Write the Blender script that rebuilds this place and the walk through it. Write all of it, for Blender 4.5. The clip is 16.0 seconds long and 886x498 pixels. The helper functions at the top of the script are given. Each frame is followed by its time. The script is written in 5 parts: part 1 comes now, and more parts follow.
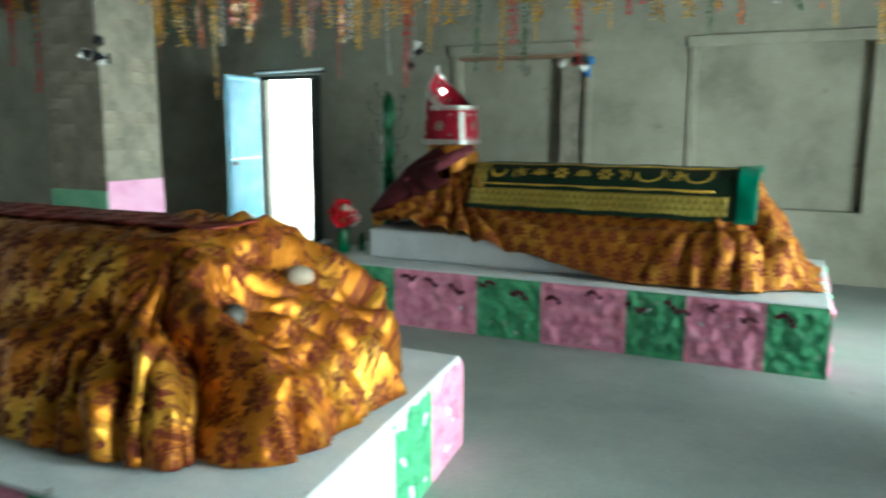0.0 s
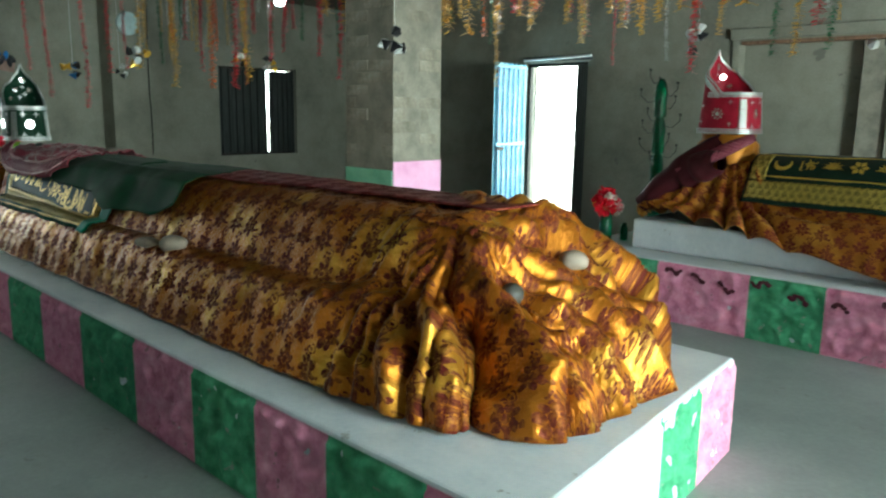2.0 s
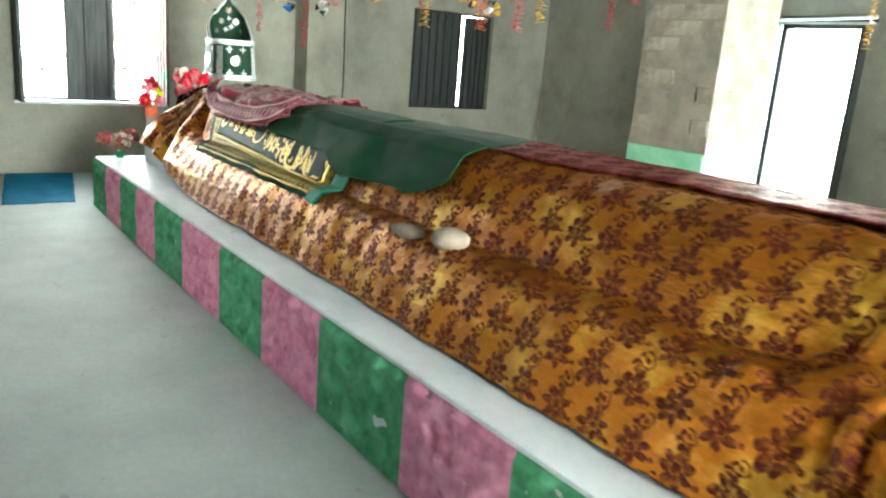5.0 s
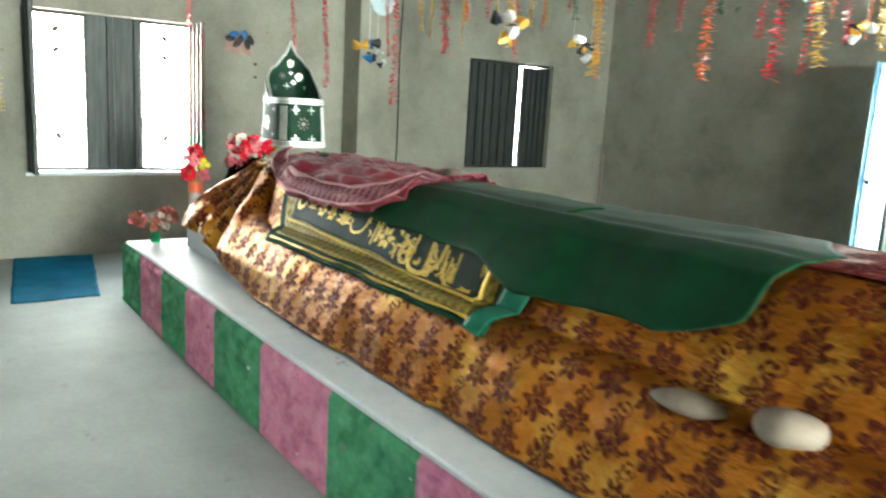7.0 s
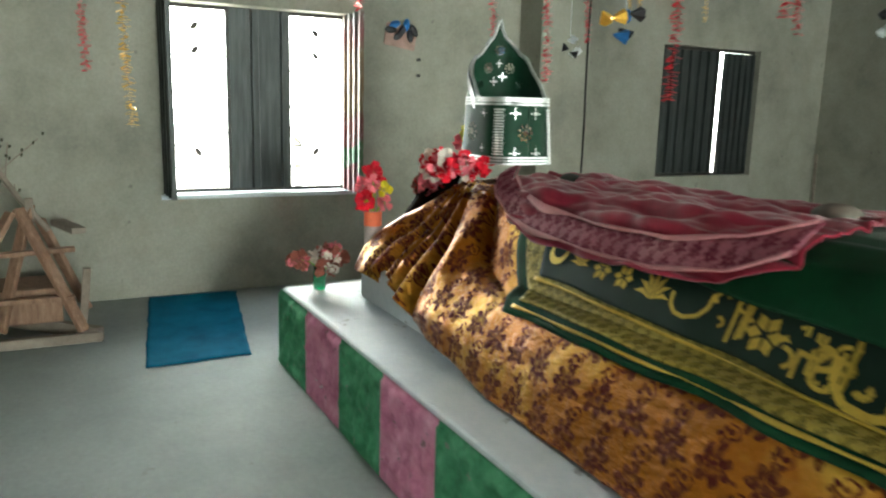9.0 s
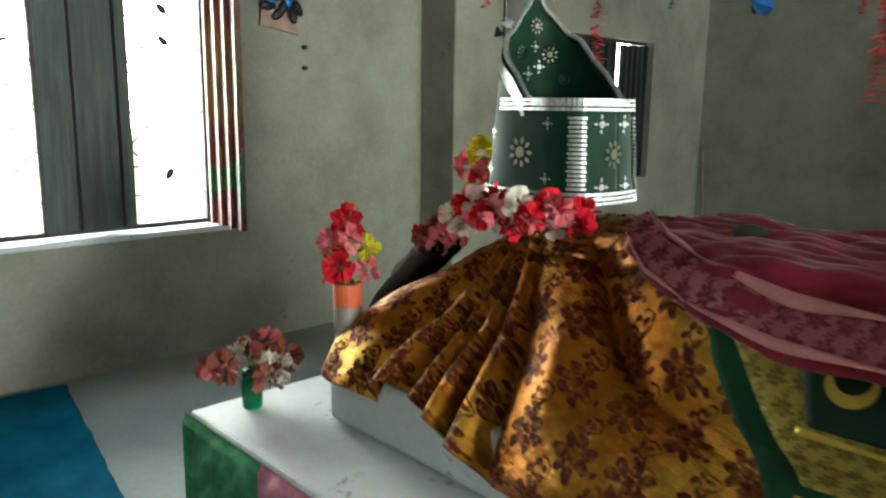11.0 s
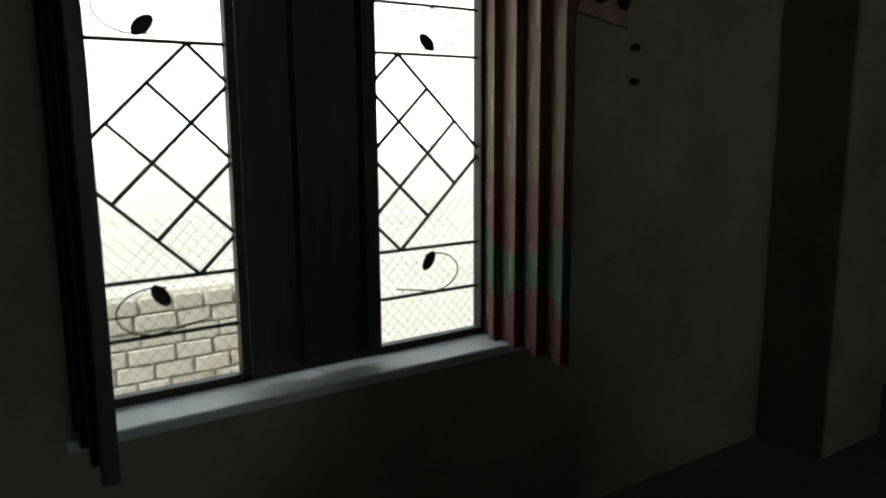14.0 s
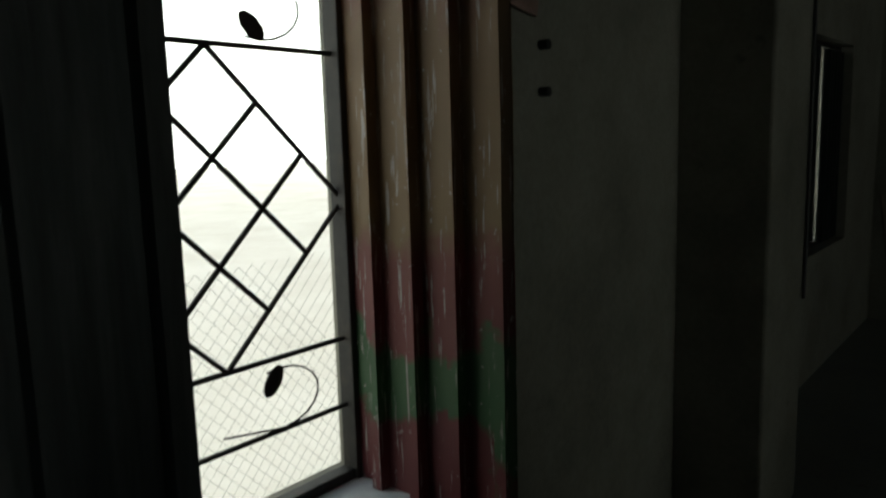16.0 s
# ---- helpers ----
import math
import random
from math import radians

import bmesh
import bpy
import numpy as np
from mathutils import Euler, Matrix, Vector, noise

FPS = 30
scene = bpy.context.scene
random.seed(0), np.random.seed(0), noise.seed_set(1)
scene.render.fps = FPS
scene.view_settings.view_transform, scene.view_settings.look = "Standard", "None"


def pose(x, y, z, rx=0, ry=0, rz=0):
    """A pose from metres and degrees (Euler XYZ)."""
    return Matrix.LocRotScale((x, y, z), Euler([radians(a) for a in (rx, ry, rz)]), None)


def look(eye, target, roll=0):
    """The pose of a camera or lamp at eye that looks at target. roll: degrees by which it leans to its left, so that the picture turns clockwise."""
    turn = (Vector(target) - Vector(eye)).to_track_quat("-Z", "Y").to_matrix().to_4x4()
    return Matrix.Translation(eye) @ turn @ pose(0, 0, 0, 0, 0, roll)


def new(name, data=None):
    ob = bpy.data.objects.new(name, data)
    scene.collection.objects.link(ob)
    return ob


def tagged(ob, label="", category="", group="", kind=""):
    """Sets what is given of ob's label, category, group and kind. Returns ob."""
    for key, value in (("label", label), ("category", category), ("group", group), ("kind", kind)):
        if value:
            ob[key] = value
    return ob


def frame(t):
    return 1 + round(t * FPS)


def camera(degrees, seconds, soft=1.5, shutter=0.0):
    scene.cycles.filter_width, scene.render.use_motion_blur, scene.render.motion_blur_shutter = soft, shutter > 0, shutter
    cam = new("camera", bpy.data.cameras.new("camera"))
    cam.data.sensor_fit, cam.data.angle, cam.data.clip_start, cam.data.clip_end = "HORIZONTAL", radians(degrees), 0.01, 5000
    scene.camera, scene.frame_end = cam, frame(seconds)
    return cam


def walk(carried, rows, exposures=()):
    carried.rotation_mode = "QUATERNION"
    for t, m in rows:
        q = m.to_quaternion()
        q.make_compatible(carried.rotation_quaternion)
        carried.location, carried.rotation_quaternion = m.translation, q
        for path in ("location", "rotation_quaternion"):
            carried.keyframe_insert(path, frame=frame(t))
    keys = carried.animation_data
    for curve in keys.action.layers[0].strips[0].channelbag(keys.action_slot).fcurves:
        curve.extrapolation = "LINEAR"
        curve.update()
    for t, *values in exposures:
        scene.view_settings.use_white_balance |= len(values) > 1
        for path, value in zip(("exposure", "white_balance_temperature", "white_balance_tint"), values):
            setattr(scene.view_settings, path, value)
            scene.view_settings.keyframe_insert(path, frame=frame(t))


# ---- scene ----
cam = camera(61.0, 16.0, 2.2, 0.5)
PATH = [
    (0, (1.484, -1.384, 1.551), (0.641, 0.401, 1.227), 0.2),
    (0.5, (1.446, -1.425, 1.545), (0.327, 0.197, 1.207), 0.6),
    (1, (1.442, -1.456, 1.551), (0.197, 0.071, 1.205), 0.2),
    (1.5, (1.419, -1.469, 1.548), (0.099, -0.009, 1.195), 0.6),
    (2, (1.397, -1.463, 1.542), (0.026, -0.052, 1.181), 0.8),
    (2.5, (1.247, -1.377, 1.513), (-0.199, -0.054, 1.113), 1.8),
    (2.8, (1.197, -1.371, 1.502), (-0.374, -0.198, 1.104), 2.3),
    (3, (1.016, -1.307, 1.525), (-0.633, -0.261, 1.095), 3.5),
    (3.2, (1.027, -1.349, 1.51), (-0.649, -0.351, 1.069), 3.3),
    (5.5, (-0.514, -1.355, 1.506), (-2.063, -0.189, 1.013), 4.6),
    (6, (-0.865, -1.291, 1.477), (-2.472, -0.188, 1.028), 3.5),
    (6.3, (-1.082, -1.253, 1.481), (-2.689, -0.158, 1.014), 4.2),
    (6.5, (-1.214, -1.232, 1.48), (-2.813, -0.112, 1.044), 3.7),
    (7, (-1.579, -1.265, 1.505), (-3.172, -0.11, 1.145), 3.2),
    (7.5, (-1.977, -1.168, 1.488), (-3.658, -0.157, 1.099), 3.1),
    (7.7, (-2.138, -1.148, 1.467), (-3.822, -0.154, 1.045), 3.5),
    (8, (-2.369, -1.123, 1.47), (-4.033, -0.088, 1.072), 3.5),
    (8.4, (-2.687, -1.169, 1.479), (-4.356, -0.145, 1.071), 3.5),
    (8.5, (-2.744, -1.167, 1.486), (-4.434, -0.181, 1.074), 3.5),
    (9, (-3.179, -1.101, 1.482), (-4.922, -0.193, 1.111), 1.5),
    (9.2, (-3.354, -1.098, 1.495), (-5.084, -0.175, 1.101), 3.0),
    (11.3, (-5.095, -1.014, 1.504), (-6.506, 0.361, 1.157), 0.6),
    (11.5, (-5.216, -0.858, 1.486), (-6.659, 0.489, 1.165), 1.7),
    (12, (-5.54, -0.723, 1.493), (-7.043, 0.549, 1.143), 1.6),
    (12.5, (-5.94, -0.55, 1.481), (-7.482, 0.695, 1.212), 1.6),
    (13, (-6.303, -0.72, 1.553), (-7.854, 0.501, 1.23), 2.4),
    (13.5, (-6.664, -0.621, 1.577), (-8.313, 0.463, 1.256), 0.6),
    (13.6, (-6.741, -0.615, 1.56), (-8.399, 0.453, 1.229), 1.0),
    (14, (-7.061, -0.623, 1.593), (-8.687, 0.492, 1.257), -0.4),
    (14.5, (-7.345, -0.515, 1.567), (-8.812, 0.802, 1.233), -0.3),
    (15, (-7.64, -0.324, 1.573), (-9.105, 1.009, 1.297), -1.4),
    (15.5, (-7.845, -0.21, 1.635), (-9.204, 1.215, 1.29), -1.3),
    (16, (-7.999, -0.149, 1.622), (-9.249, 1.385, 1.327), -1.6),
]
EXPOSURES = [(0.0, 1.8, 5750, -14), (2.5, 1.9, 5750, -12), (3.2, 2.95, 6050, -5), (5.3, 3.75, 6200, -2), (7.0, 3.7, 6200, -2), (9.0, 3.1, 6250, -3), (11.3, 2.85, 6250, -4), (12.5, 2.0, 6300, -4), (13.0, 0.85, 6300, -3), (13.6, -0.9, 6300, -2), (14.0, -1.1, 6300, -2), (16.0, -1.3, 6300, -2)]
walk(cam, [(t, look(eye, target, roll)) for t, eye, target, roll in PATH], EXPOSURES)

# ---- light ----
world = bpy.data.worlds.new("sky")
scene.world = world
world.use_nodes = True
wn = world.node_tree.nodes
sky = wn.new("ShaderNodeTexSky")
sky.sky_type, sky.sun_disc = "NISHITA", False
sky.sun_elevation, sky.sun_rotation, sky.dust_density = radians(52), radians(162), 5.0
wn["Background"].inputs["Strength"].default_value = 0.15
world.node_tree.links.new(sky.outputs[0], wn["Background"].inputs[0])

sun = new("sun", bpy.data.lights.new("sun", "SUN"))
sun.data.energy, sun.data.angle, sun.data.color = 5.0, radians(0.6), (1.0, 0.95, 0.86)
sun.matrix_world = look((3, -9, 12), (0, 0, 0))


def opening_light(name, place, aim, w, h, watts, colour=(1.0, 1.0, 0.95), spread=180):
    """Sky light that enters by an opening."""
    lamp = new(name, bpy.data.lights.new(name, "AREA"))
    lamp.data.shape, lamp.data.size, lamp.data.size_y = "RECTANGLE", w, h
    lamp.data.energy, lamp.data.color = watts, colour
    lamp.data.spread = radians(spread)
    lamp.matrix_world = look(place, aim)
    return lamp


opening_light("west_window_light", (-9.5, 0.4, 1.5), (0, 0.4, 1.0), 1.4, 1.35, 5)
opening_light("door_light", (-4.72, 7.3, 1.15), (-4.3, 0, 0.6), 0.8, 2.0, 7)
opening_light("east_door_light", (3.95, 3.7, 1.2), (-1, 6.3, 1.2), 1.3, 2.0, 42, spread=120)
# fill lamp in an unseen south opening, added to brighten the near faces
opening_light("south_window_light", (-3.9, -3.62, 1.5), (-3.9, 2, 0.3), 0.8, 0.8, 0.6)
opening_light("east_gate_light", (3.95, 0.5, 1.3), (-2, 0.9, 0.2), 1.8, 2.2, 23, spread=70)


# ---- materials ----
def node_mat(name):
    m = bpy.data.materials.new(name)
    m.use_nodes = True
    nt = m.node_tree
    return m, nt, nt.nodes["Principled BSDF"]


def link(nt, a, b):
    nt.links.new(a, b)


def noise_node(nt, vec, scale, detail=4.0, rough=0.6, stretch=None):
    n = nt.nodes.new("ShaderNodeTexNoise")
    n.inputs["Scale"].default_value, n.inputs["Detail"].default_value, n.inputs["Roughness"].default_value = scale, detail, rough
    if stretch:
        mp = nt.nodes.new("ShaderNodeMapping")
        mp.inputs["Scale"].default_value = stretch
        link(nt, vec, mp.inputs["Vector"])
        vec = mp.outputs[0]
    link(nt, vec, n.inputs["Vector"])
    return n.outputs["Fac"]


def ramp(nt, fac, stops):
    r = nt.nodes.new("ShaderNodeValToRGB")
    while len(r.color_ramp.elements) < len(stops):
        r.color_ramp.elements.new(0.5)
    for e, (p, c) in zip(r.color_ramp.elements, stops):
        e.position, e.color = p, (c if len(c) == 4 else (*c, 1))
    link(nt, fac, r.inputs[0])
    return r.outputs[0]


def mix(nt, fac, a, b, kind="MIX"):
    n = nt.nodes.new("ShaderNodeMix")
    n.data_type, n.blend_type = "RGBA", kind
    for sock, v in ((n.inputs[0], fac), (n.inputs[6], a), (n.inputs[7], b)):
        if isinstance(v, (int, float)):
            sock.default_value = v
        elif isinstance(v, tuple):
            sock.default_value = (*v, 1)
        else:
            link(nt, v, sock)
    return n.outputs[2]


def math_node(nt, op, a, b=0.0, c=0.0):
    n = nt.nodes.new("ShaderNodeMath")
    n.operation = op
    for i, v in enumerate((a, b, c)):
        if isinstance(v, (int, float)):
            n.inputs[i].default_value = v
        else:
            link(nt, v, n.inputs[i])
    return n.outputs[0]


def bump(nt, bsdf, height, strength, distance):
    b = nt.nodes.new("ShaderNodeBump")
    b.inputs["Strength"].default_value, b.inputs["Distance"].default_value = strength, distance
    link(nt, height, b.inputs["Height"])
    link(nt, b.outputs[0], bsdf.inputs["Normal"])


def coords(nt, kind="Object"):
    return nt.nodes.new("ShaderNodeTexCoord").outputs[kind]


def worn(name, dark, mid, light, scale=3.0, fine=60.0, rough=0.8, metal=0.0, bump_d=0.004, streak=None, chips=None, vary=0.0):
    """A surface with two scales of variation, optional streaks and chipped spots."""
    m, nt, b = node_mat(name)
    v = coords(nt)
    big = noise_node(nt, v, scale, 5, 0.65, streak)
    small = noise_node(nt, v, fine, 3, 0.6)
    col = ramp(nt, big, [(0.28, dark), (0.5, mid), (0.74, light)])
    col = mix(nt, 0.35, col, ramp(nt, small, [(0.3, dark), (0.7, light)]), "OVERLAY")
    if chips:
        spot = noise_node(nt, v, chips[0], 4, 0.7)
        mask = ramp(nt, spot, [(chips[1], (0, 0, 0)), (chips[1] + 0.04, (1, 1, 1))])
        col = mix(nt, mask, col, chips[2])
    if vary:
        info = nt.nodes.new("ShaderNodeObjectInfo")
        f = math_node(nt, "MULTIPLY_ADD", info.outputs["Random"], vary, 1 - vary / 2)
        hsv = nt.nodes.new("ShaderNodeHueSaturation")
        link(nt, f, hsv.inputs["Value"])
        link(nt, col, hsv.inputs["Color"])
        col = hsv.outputs[0]
    link(nt, col, b.inputs["Base Color"])
    b.inputs["Roughness"].default_value, b.inputs["Metallic"].default_value = rough, metal
    if bump_d:
        h = mix(nt, 0.5, big, small)
        bump(nt, b, h, 0.6, bump_d)
    return m


def plain(name, colour, rough=0.5, metal=0.0, vary=0.25, scale=12.0):
    d = tuple(c * (1 - vary) for c in colour)
    l = tuple(min(1, c * (1 + vary)) for c in colour)
    return worn(name, d, colour, l, scale, 90, rough, metal, 0.0008)


def brocade(name, ground, motif, thread, cell=0.16, metal=0.45, rough=0.36):
    """Lame cloth with woven clusters of round petals, thin curls and small leaves in offset rows."""
    m, nt, b = node_mat(name)
    uv = coords(nt, "UV")
    warp = nt.nodes.new("ShaderNodeTexNoise")
    warp.inputs["Scale"].default_value = 16.0
    link(nt, uv, warp.inputs["Vector"])
    off = nt.nodes.new("ShaderNodeVectorMath")
    off.operation = "MULTIPLY_ADD"
    link(nt, warp.outputs["Color"], off.inputs[0])
    off.inputs[1].default_value = (0.30 * cell, 0.30 * cell, 0)
    link(nt, uv, off.inputs[2])
    sep = nt.nodes.new("ShaderNodeSeparateXYZ")
    link(nt, off.outputs[0], sep.inputs[0])

    def polar(ox, oy):
        yy = math_node(nt, "MULTIPLY_ADD", sep.outputs[1], 1 / cell, oy)
        shift = math_node(nt, "MULTIPLY", math_node(nt, "FLOOR", yy), 0.5)
        xx = math_node(nt, "ADD", math_node(nt, "MULTIPLY_ADD", sep.outputs[0], 1 / cell, ox), shift)
        fx = math_node(nt, "SUBTRACT", math_node(nt, "FRACT", xx), 0.5)
        fy = math_node(nt, "SUBTRACT", math_node(nt, "FRACT", yy), 0.5)
        r = math_node(nt, "SQRT", math_node(nt, "ADD", math_node(nt, "MULTIPLY", fx, fx), math_node(nt, "MULTIPLY", fy, fy)))
        return r, math_node(nt, "ARCTAN2", fy, fx)

    # seven round petals about a heart
    r, a = polar(0.0, 0.0)
    k = 2 * math.pi / 7
    da = math_node(nt, "MULTIPLY", math_node(nt, "SUBTRACT", math_node(nt, "FRACT", math_node(nt, "MULTIPLY", a, 1 / k)), 0.5), k)
    px = math_node(nt, "SUBTRACT", math_node(nt, "MULTIPLY", r, math_node(nt, "COSINE", da)), 0.25)
    py = math_node(nt, "MULTIPLY", r, math_node(nt, "SINE", da))
    petal = math_node(nt, "LESS_THAN", math_node(nt, "ADD", math_node(nt, "MULTIPLY", px, math_node(nt, "MULTIPLY", px, 0.45)), math_node(nt, "MULTIPLY", py, py)), 0.0095)
    masks = [petal, math_node(nt, "LESS_THAN", r, 0.10)]
    r, a = polar(0.5, 0.5)
    k = 2 * math.pi / 5
    da = math_node(nt, "MULTIPLY", math_node(nt, "SUBTRACT", math_node(nt, "FRACT", math_node(nt, "MULTIPLY", a, 1 / k)), 0.5), k)
    px = math_node(nt, "SUBTRACT", math_node(nt, "MULTIPLY", r, math_node(nt, "COSINE", da)), 0.13)
    py = math_node(nt, "MULTIPLY", r, math_node(nt, "SINE", da))
    masks.append(math_node(nt, "LESS_THAN", math_node(nt, "ADD", math_node(nt, "MULTIPLY", px, px), math_node(nt, "MULTIPLY", py, py)), 0.0034))
    # open curls with a dot
    r, a = polar(0.42, 0.42)
    curl = math_node(nt, "LESS_THAN", math_node(nt, "ABSOLUTE", math_node(nt, "SUBTRACT", r, 0.15)), 0.022)
    masks.append(math_node(nt, "MULTIPLY", curl, math_node(nt, "LESS_THAN", a, 2.0)))
    masks.append(math_node(nt, "LESS_THAN", r, 0.055))
    # paired leaves
    r, a = polar(0.62, 0.12)
    lobe = math_node(nt, "MULTIPLY", math_node(nt, "ABSOLUTE", math_node(nt, "COSINE", a)), 0.12)
    masks.append(math_node(nt, "LESS_THAN", r, lobe))
    f = masks[0]
    for extra in masks[1:]:
        f = math_node(nt, "MAXIMUM", f, extra)
    fade = noise_node(nt, uv, 2.6, 4)
    g = ramp(nt, fade, [(0.30, tuple(c * 0.7 for c in ground)), (0.52, ground), (0.72, thread)])
    worn_f = math_node(nt, "MULTIPLY", f, ramp(nt, noise_node(nt, uv, 40, 3, 0.7), [(0.32, (0.35, 0.35, 0.35)), (0.55, (1, 1, 1))]))
    col = mix(nt, worn_f, g, motif)
    weave = noise_node(nt, uv, 300, 2, 0.5, (1.0, 0.25, 1.0))
    col = mix(nt, 0.35, col, ramp(nt, weave, [(0.3, (0.25, 0.25, 0.25)), (0.7, (0.75, 0.75, 0.75))]), "OVERLAY")
    link(nt, col, b.inputs["Base Color"])
    b.inputs["Specular IOR Level"].default_value = 0.2
    link(nt, math_node(nt, "MULTIPLY_ADD", f, -metal * 0.7, metal), b.inputs["Metallic"])
    link(nt, math_node(nt, "MULTIPLY_ADD", f, 0.3, rough), b.inputs["Roughness"])
    crumple = noise_node(nt, uv, 9, 4, 0.55, (1.0, 2.2, 1.0))
    fine = noise_node(nt, uv, 55, 3, 0.6)
    bump(nt, b, mix(nt, 0.3, crumple, fine), 0.9, 0.024)
    return m


def velvet(name, colour, sheen=0.5, rough=0.7):
    m = plain(name, colour, rough, 0.0, 0.3, 8.0)
    b = m.node_tree.nodes["Principled BSDF"]
    b.inputs["Sheen Weight"].default_value = sheen * 0.15
    b.inputs["Sheen Roughness"].default_value = 0.4
    b.inputs["Specular IOR Level"].default_value = 0.18
    return m


M_PLASTER = worn("grey_cement_plaster", (0.20, 0.195, 0.165), (0.31, 0.305, 0.26), (0.40, 0.39, 0.34), 1.3, 45, 0.88, 0, 0.006, chips=(2.3, 0.66, (0.17, 0.16, 0.14)))
M_FLOOR = worn("cement_floor", (0.23, 0.255, 0.25), (0.31, 0.335, 0.325), (0.39, 0.41, 0.40), 0.9, 35, 0.72, 0, 0.002, chips=(5.5, 0.66, (0.21, 0.22, 0.21)))
M_CEIL = worn("dark_ceiling", (0.12, 0.115, 0.10), (0.19, 0.185, 0.16), (0.25, 0.24, 0.21), 1.5, 40, 0.9)
M_BRICK = worn("cement_washed_brick", (0.17, 0.155, 0.125), (0.29, 0.27, 0.225), (0.42, 0.39, 0.33), 7, 60, 0.92, 0, 0.012, chips=(9, 0.60, (0.33, 0.315, 0.27)), vary=0.3)
M_MORTAR = worn("mortar", (0.18, 0.17, 0.145), (0.28, 0.265, 0.225), (0.38, 0.36, 0.31), 6, 80, 0.95, 0, 0.006)
M_SLAB = worn("whitewashed_cement", (0.48, 0.52, 0.56), (0.62, 0.66, 0.69), (0.72, 0.75, 0.77), 2.2, 50, 0.6, 0, 0.003, chips=(7, 0.66, (0.36, 0.36, 0.36)))
M_GREEN = worn("green_limewash", (0.07, 0.22, 0.12), (0.13, 0.37, 0.21), (0.22, 0.50, 0.32), 9, 45, 0.8, 0, 0.014, chips=(14, 0.63, (0.24, 0.27, 0.22)), vary=0.12)
M_PINK = worn("pink_limewash", (0.46, 0.18, 0.27), (0.66, 0.31, 0.43), (0.77, 0.46, 0.57), 9, 45, 0.8, 0, 0.014, chips=(14, 0.63, (0.34, 0.20, 0.22)), vary=0.12)
for m in (M_GREEN, M_PINK):
    m.node_tree.nodes["Principled BSDF"].inputs["Specular IOR Level"].default_value = 0.12
M_MINT = worn("mint_paint", (0.20, 0.46, 0.33), (0.30, 0.58, 0.43), (0.38, 0.66, 0.50), 5, 60, 0.7, 0, 0.005)
M_LILAC = worn("pink_paint", (0.62, 0.32, 0.50), (0.72, 0.42, 0.60), (0.80, 0.52, 0.68), 5, 60, 0.7, 0, 0.005)
M_STAIN = plain("dark_red_stain", (0.10, 0.012, 0.03), 0.7)
M_GOLD = brocade("gold_brocade", (0.40, 0.140, 0.013), (0.090, 0.010, 0.005), (0.68, 0.41, 0.06), 0.15, 0.70, 0.33)
M_GOLD2 = brocade("gold_brocade_small", (0.40, 0.16, 0.022), (0.12, 0.010, 0.010), (0.66, 0.38, 0.06), 0.13)
# the brocade darkened to red, as its flat top looks at a grazing angle
M_RIDGE = brocade("brocade_darkened", (0.22, 0.035, 0.03), (0.09, 0.008, 0.010), (0.30, 0.08, 0.04), 0.15, 0.25, 0.5)
M_SATIN = velvet("green_satin", (0.004, 0.060, 0.021), 0.2, 0.7)
M_TEAL = velvet("teal_satin", (0.016, 0.17, 0.11), 0.2, 0.45)
M_BAND = velvet("dark_olive_band", (0.045, 0.055, 0.018), 0.2, 0.6)
M_NAVY = velvet("black_green_cloth", (0.010, 0.030, 0.018), 0.2, 0.6)
M_OLIVE = brocade("olive_gold_panel", (0.34, 0.26, 0.05), (0.12, 0.10, 0.02), (0.50, 0.40, 0.10), 0.055, 0.2, 0.5)
M_THREAD = plain("gold_thread", (0.62, 0.46, 0.10), 0.4, 0.5)
M_VELVET = velvet("crimson_velvet", (0.27, 0.022, 0.05), 1.6, 0.6)
M_MAROON = velvet("dark_maroon_cloth", (0.075, 0.012, 0.018), 0.2, 0.6)
M_ROSEBORDER = brocade("rose_border", (0.30, 0.09, 0.12), (0.13, 0.012, 0.03), (0.40, 0.18, 0.20), 0.06, 0.15, 0.6)
M_PIPING = plain("pale_pink_thread", (0.50, 0.24, 0.26), 0.6)
M_SILVER = plain("silver_sequins", (0.50, 0.51, 0.51), 0.35, 0.7, 0.6, 160)
M_MIRROR = plain("mirror_sequin", (0.9, 0.92, 0.92), 0.08, 1.0, 0.05)
M_CROWN_G = velvet("bottle_green_velvet", (0.008, 0.045, 0.022), 0.35, 0.6)
M_CROWN_R = velvet("deep_red_velvet", (0.30, 0.010, 0.035), 0.4, 0.55)
M_STONE = plain("pale_river_stone", (0.31, 0.26, 0.21), 0.7, 0, 0.2, 25)
M_GREYSTONE = plain("grey_river_stone", (0.22, 0.19, 0.16), 0.7, 0, 0.2, 25)
M_DARKSTONE = plain("dark_river_stone", (0.055, 0.052, 0.045), 0.6, 0, 0.2, 25)
M_BLUEMAT = worn("blue_plastic_mat", (0.006, 0.11, 0.19), (0.01, 0.16, 0.26), (0.02, 0.20, 0.31), 4, 160, 0.95, 0, 0.002)
M_BLUEMAT.node_tree.nodes["Principled BSDF"].inputs["Specular IOR Level"].default_value = 0.1
M_STEEL = worn("dark_painted_steel", (0.025, 0.024, 0.022), (0.045, 0.042, 0.038), (0.09, 0.07, 0.05), 14, 120, 0.6, 0.3, 0.001)
M_SHEET = worn("dark_sheet_metal", (0.035, 0.042, 0.040), (0.065, 0.075, 0.073), (0.12, 0.13, 0.125), 3, 70, 0.5, 0.4, 0.002, streak=(9, 9, 0.7))
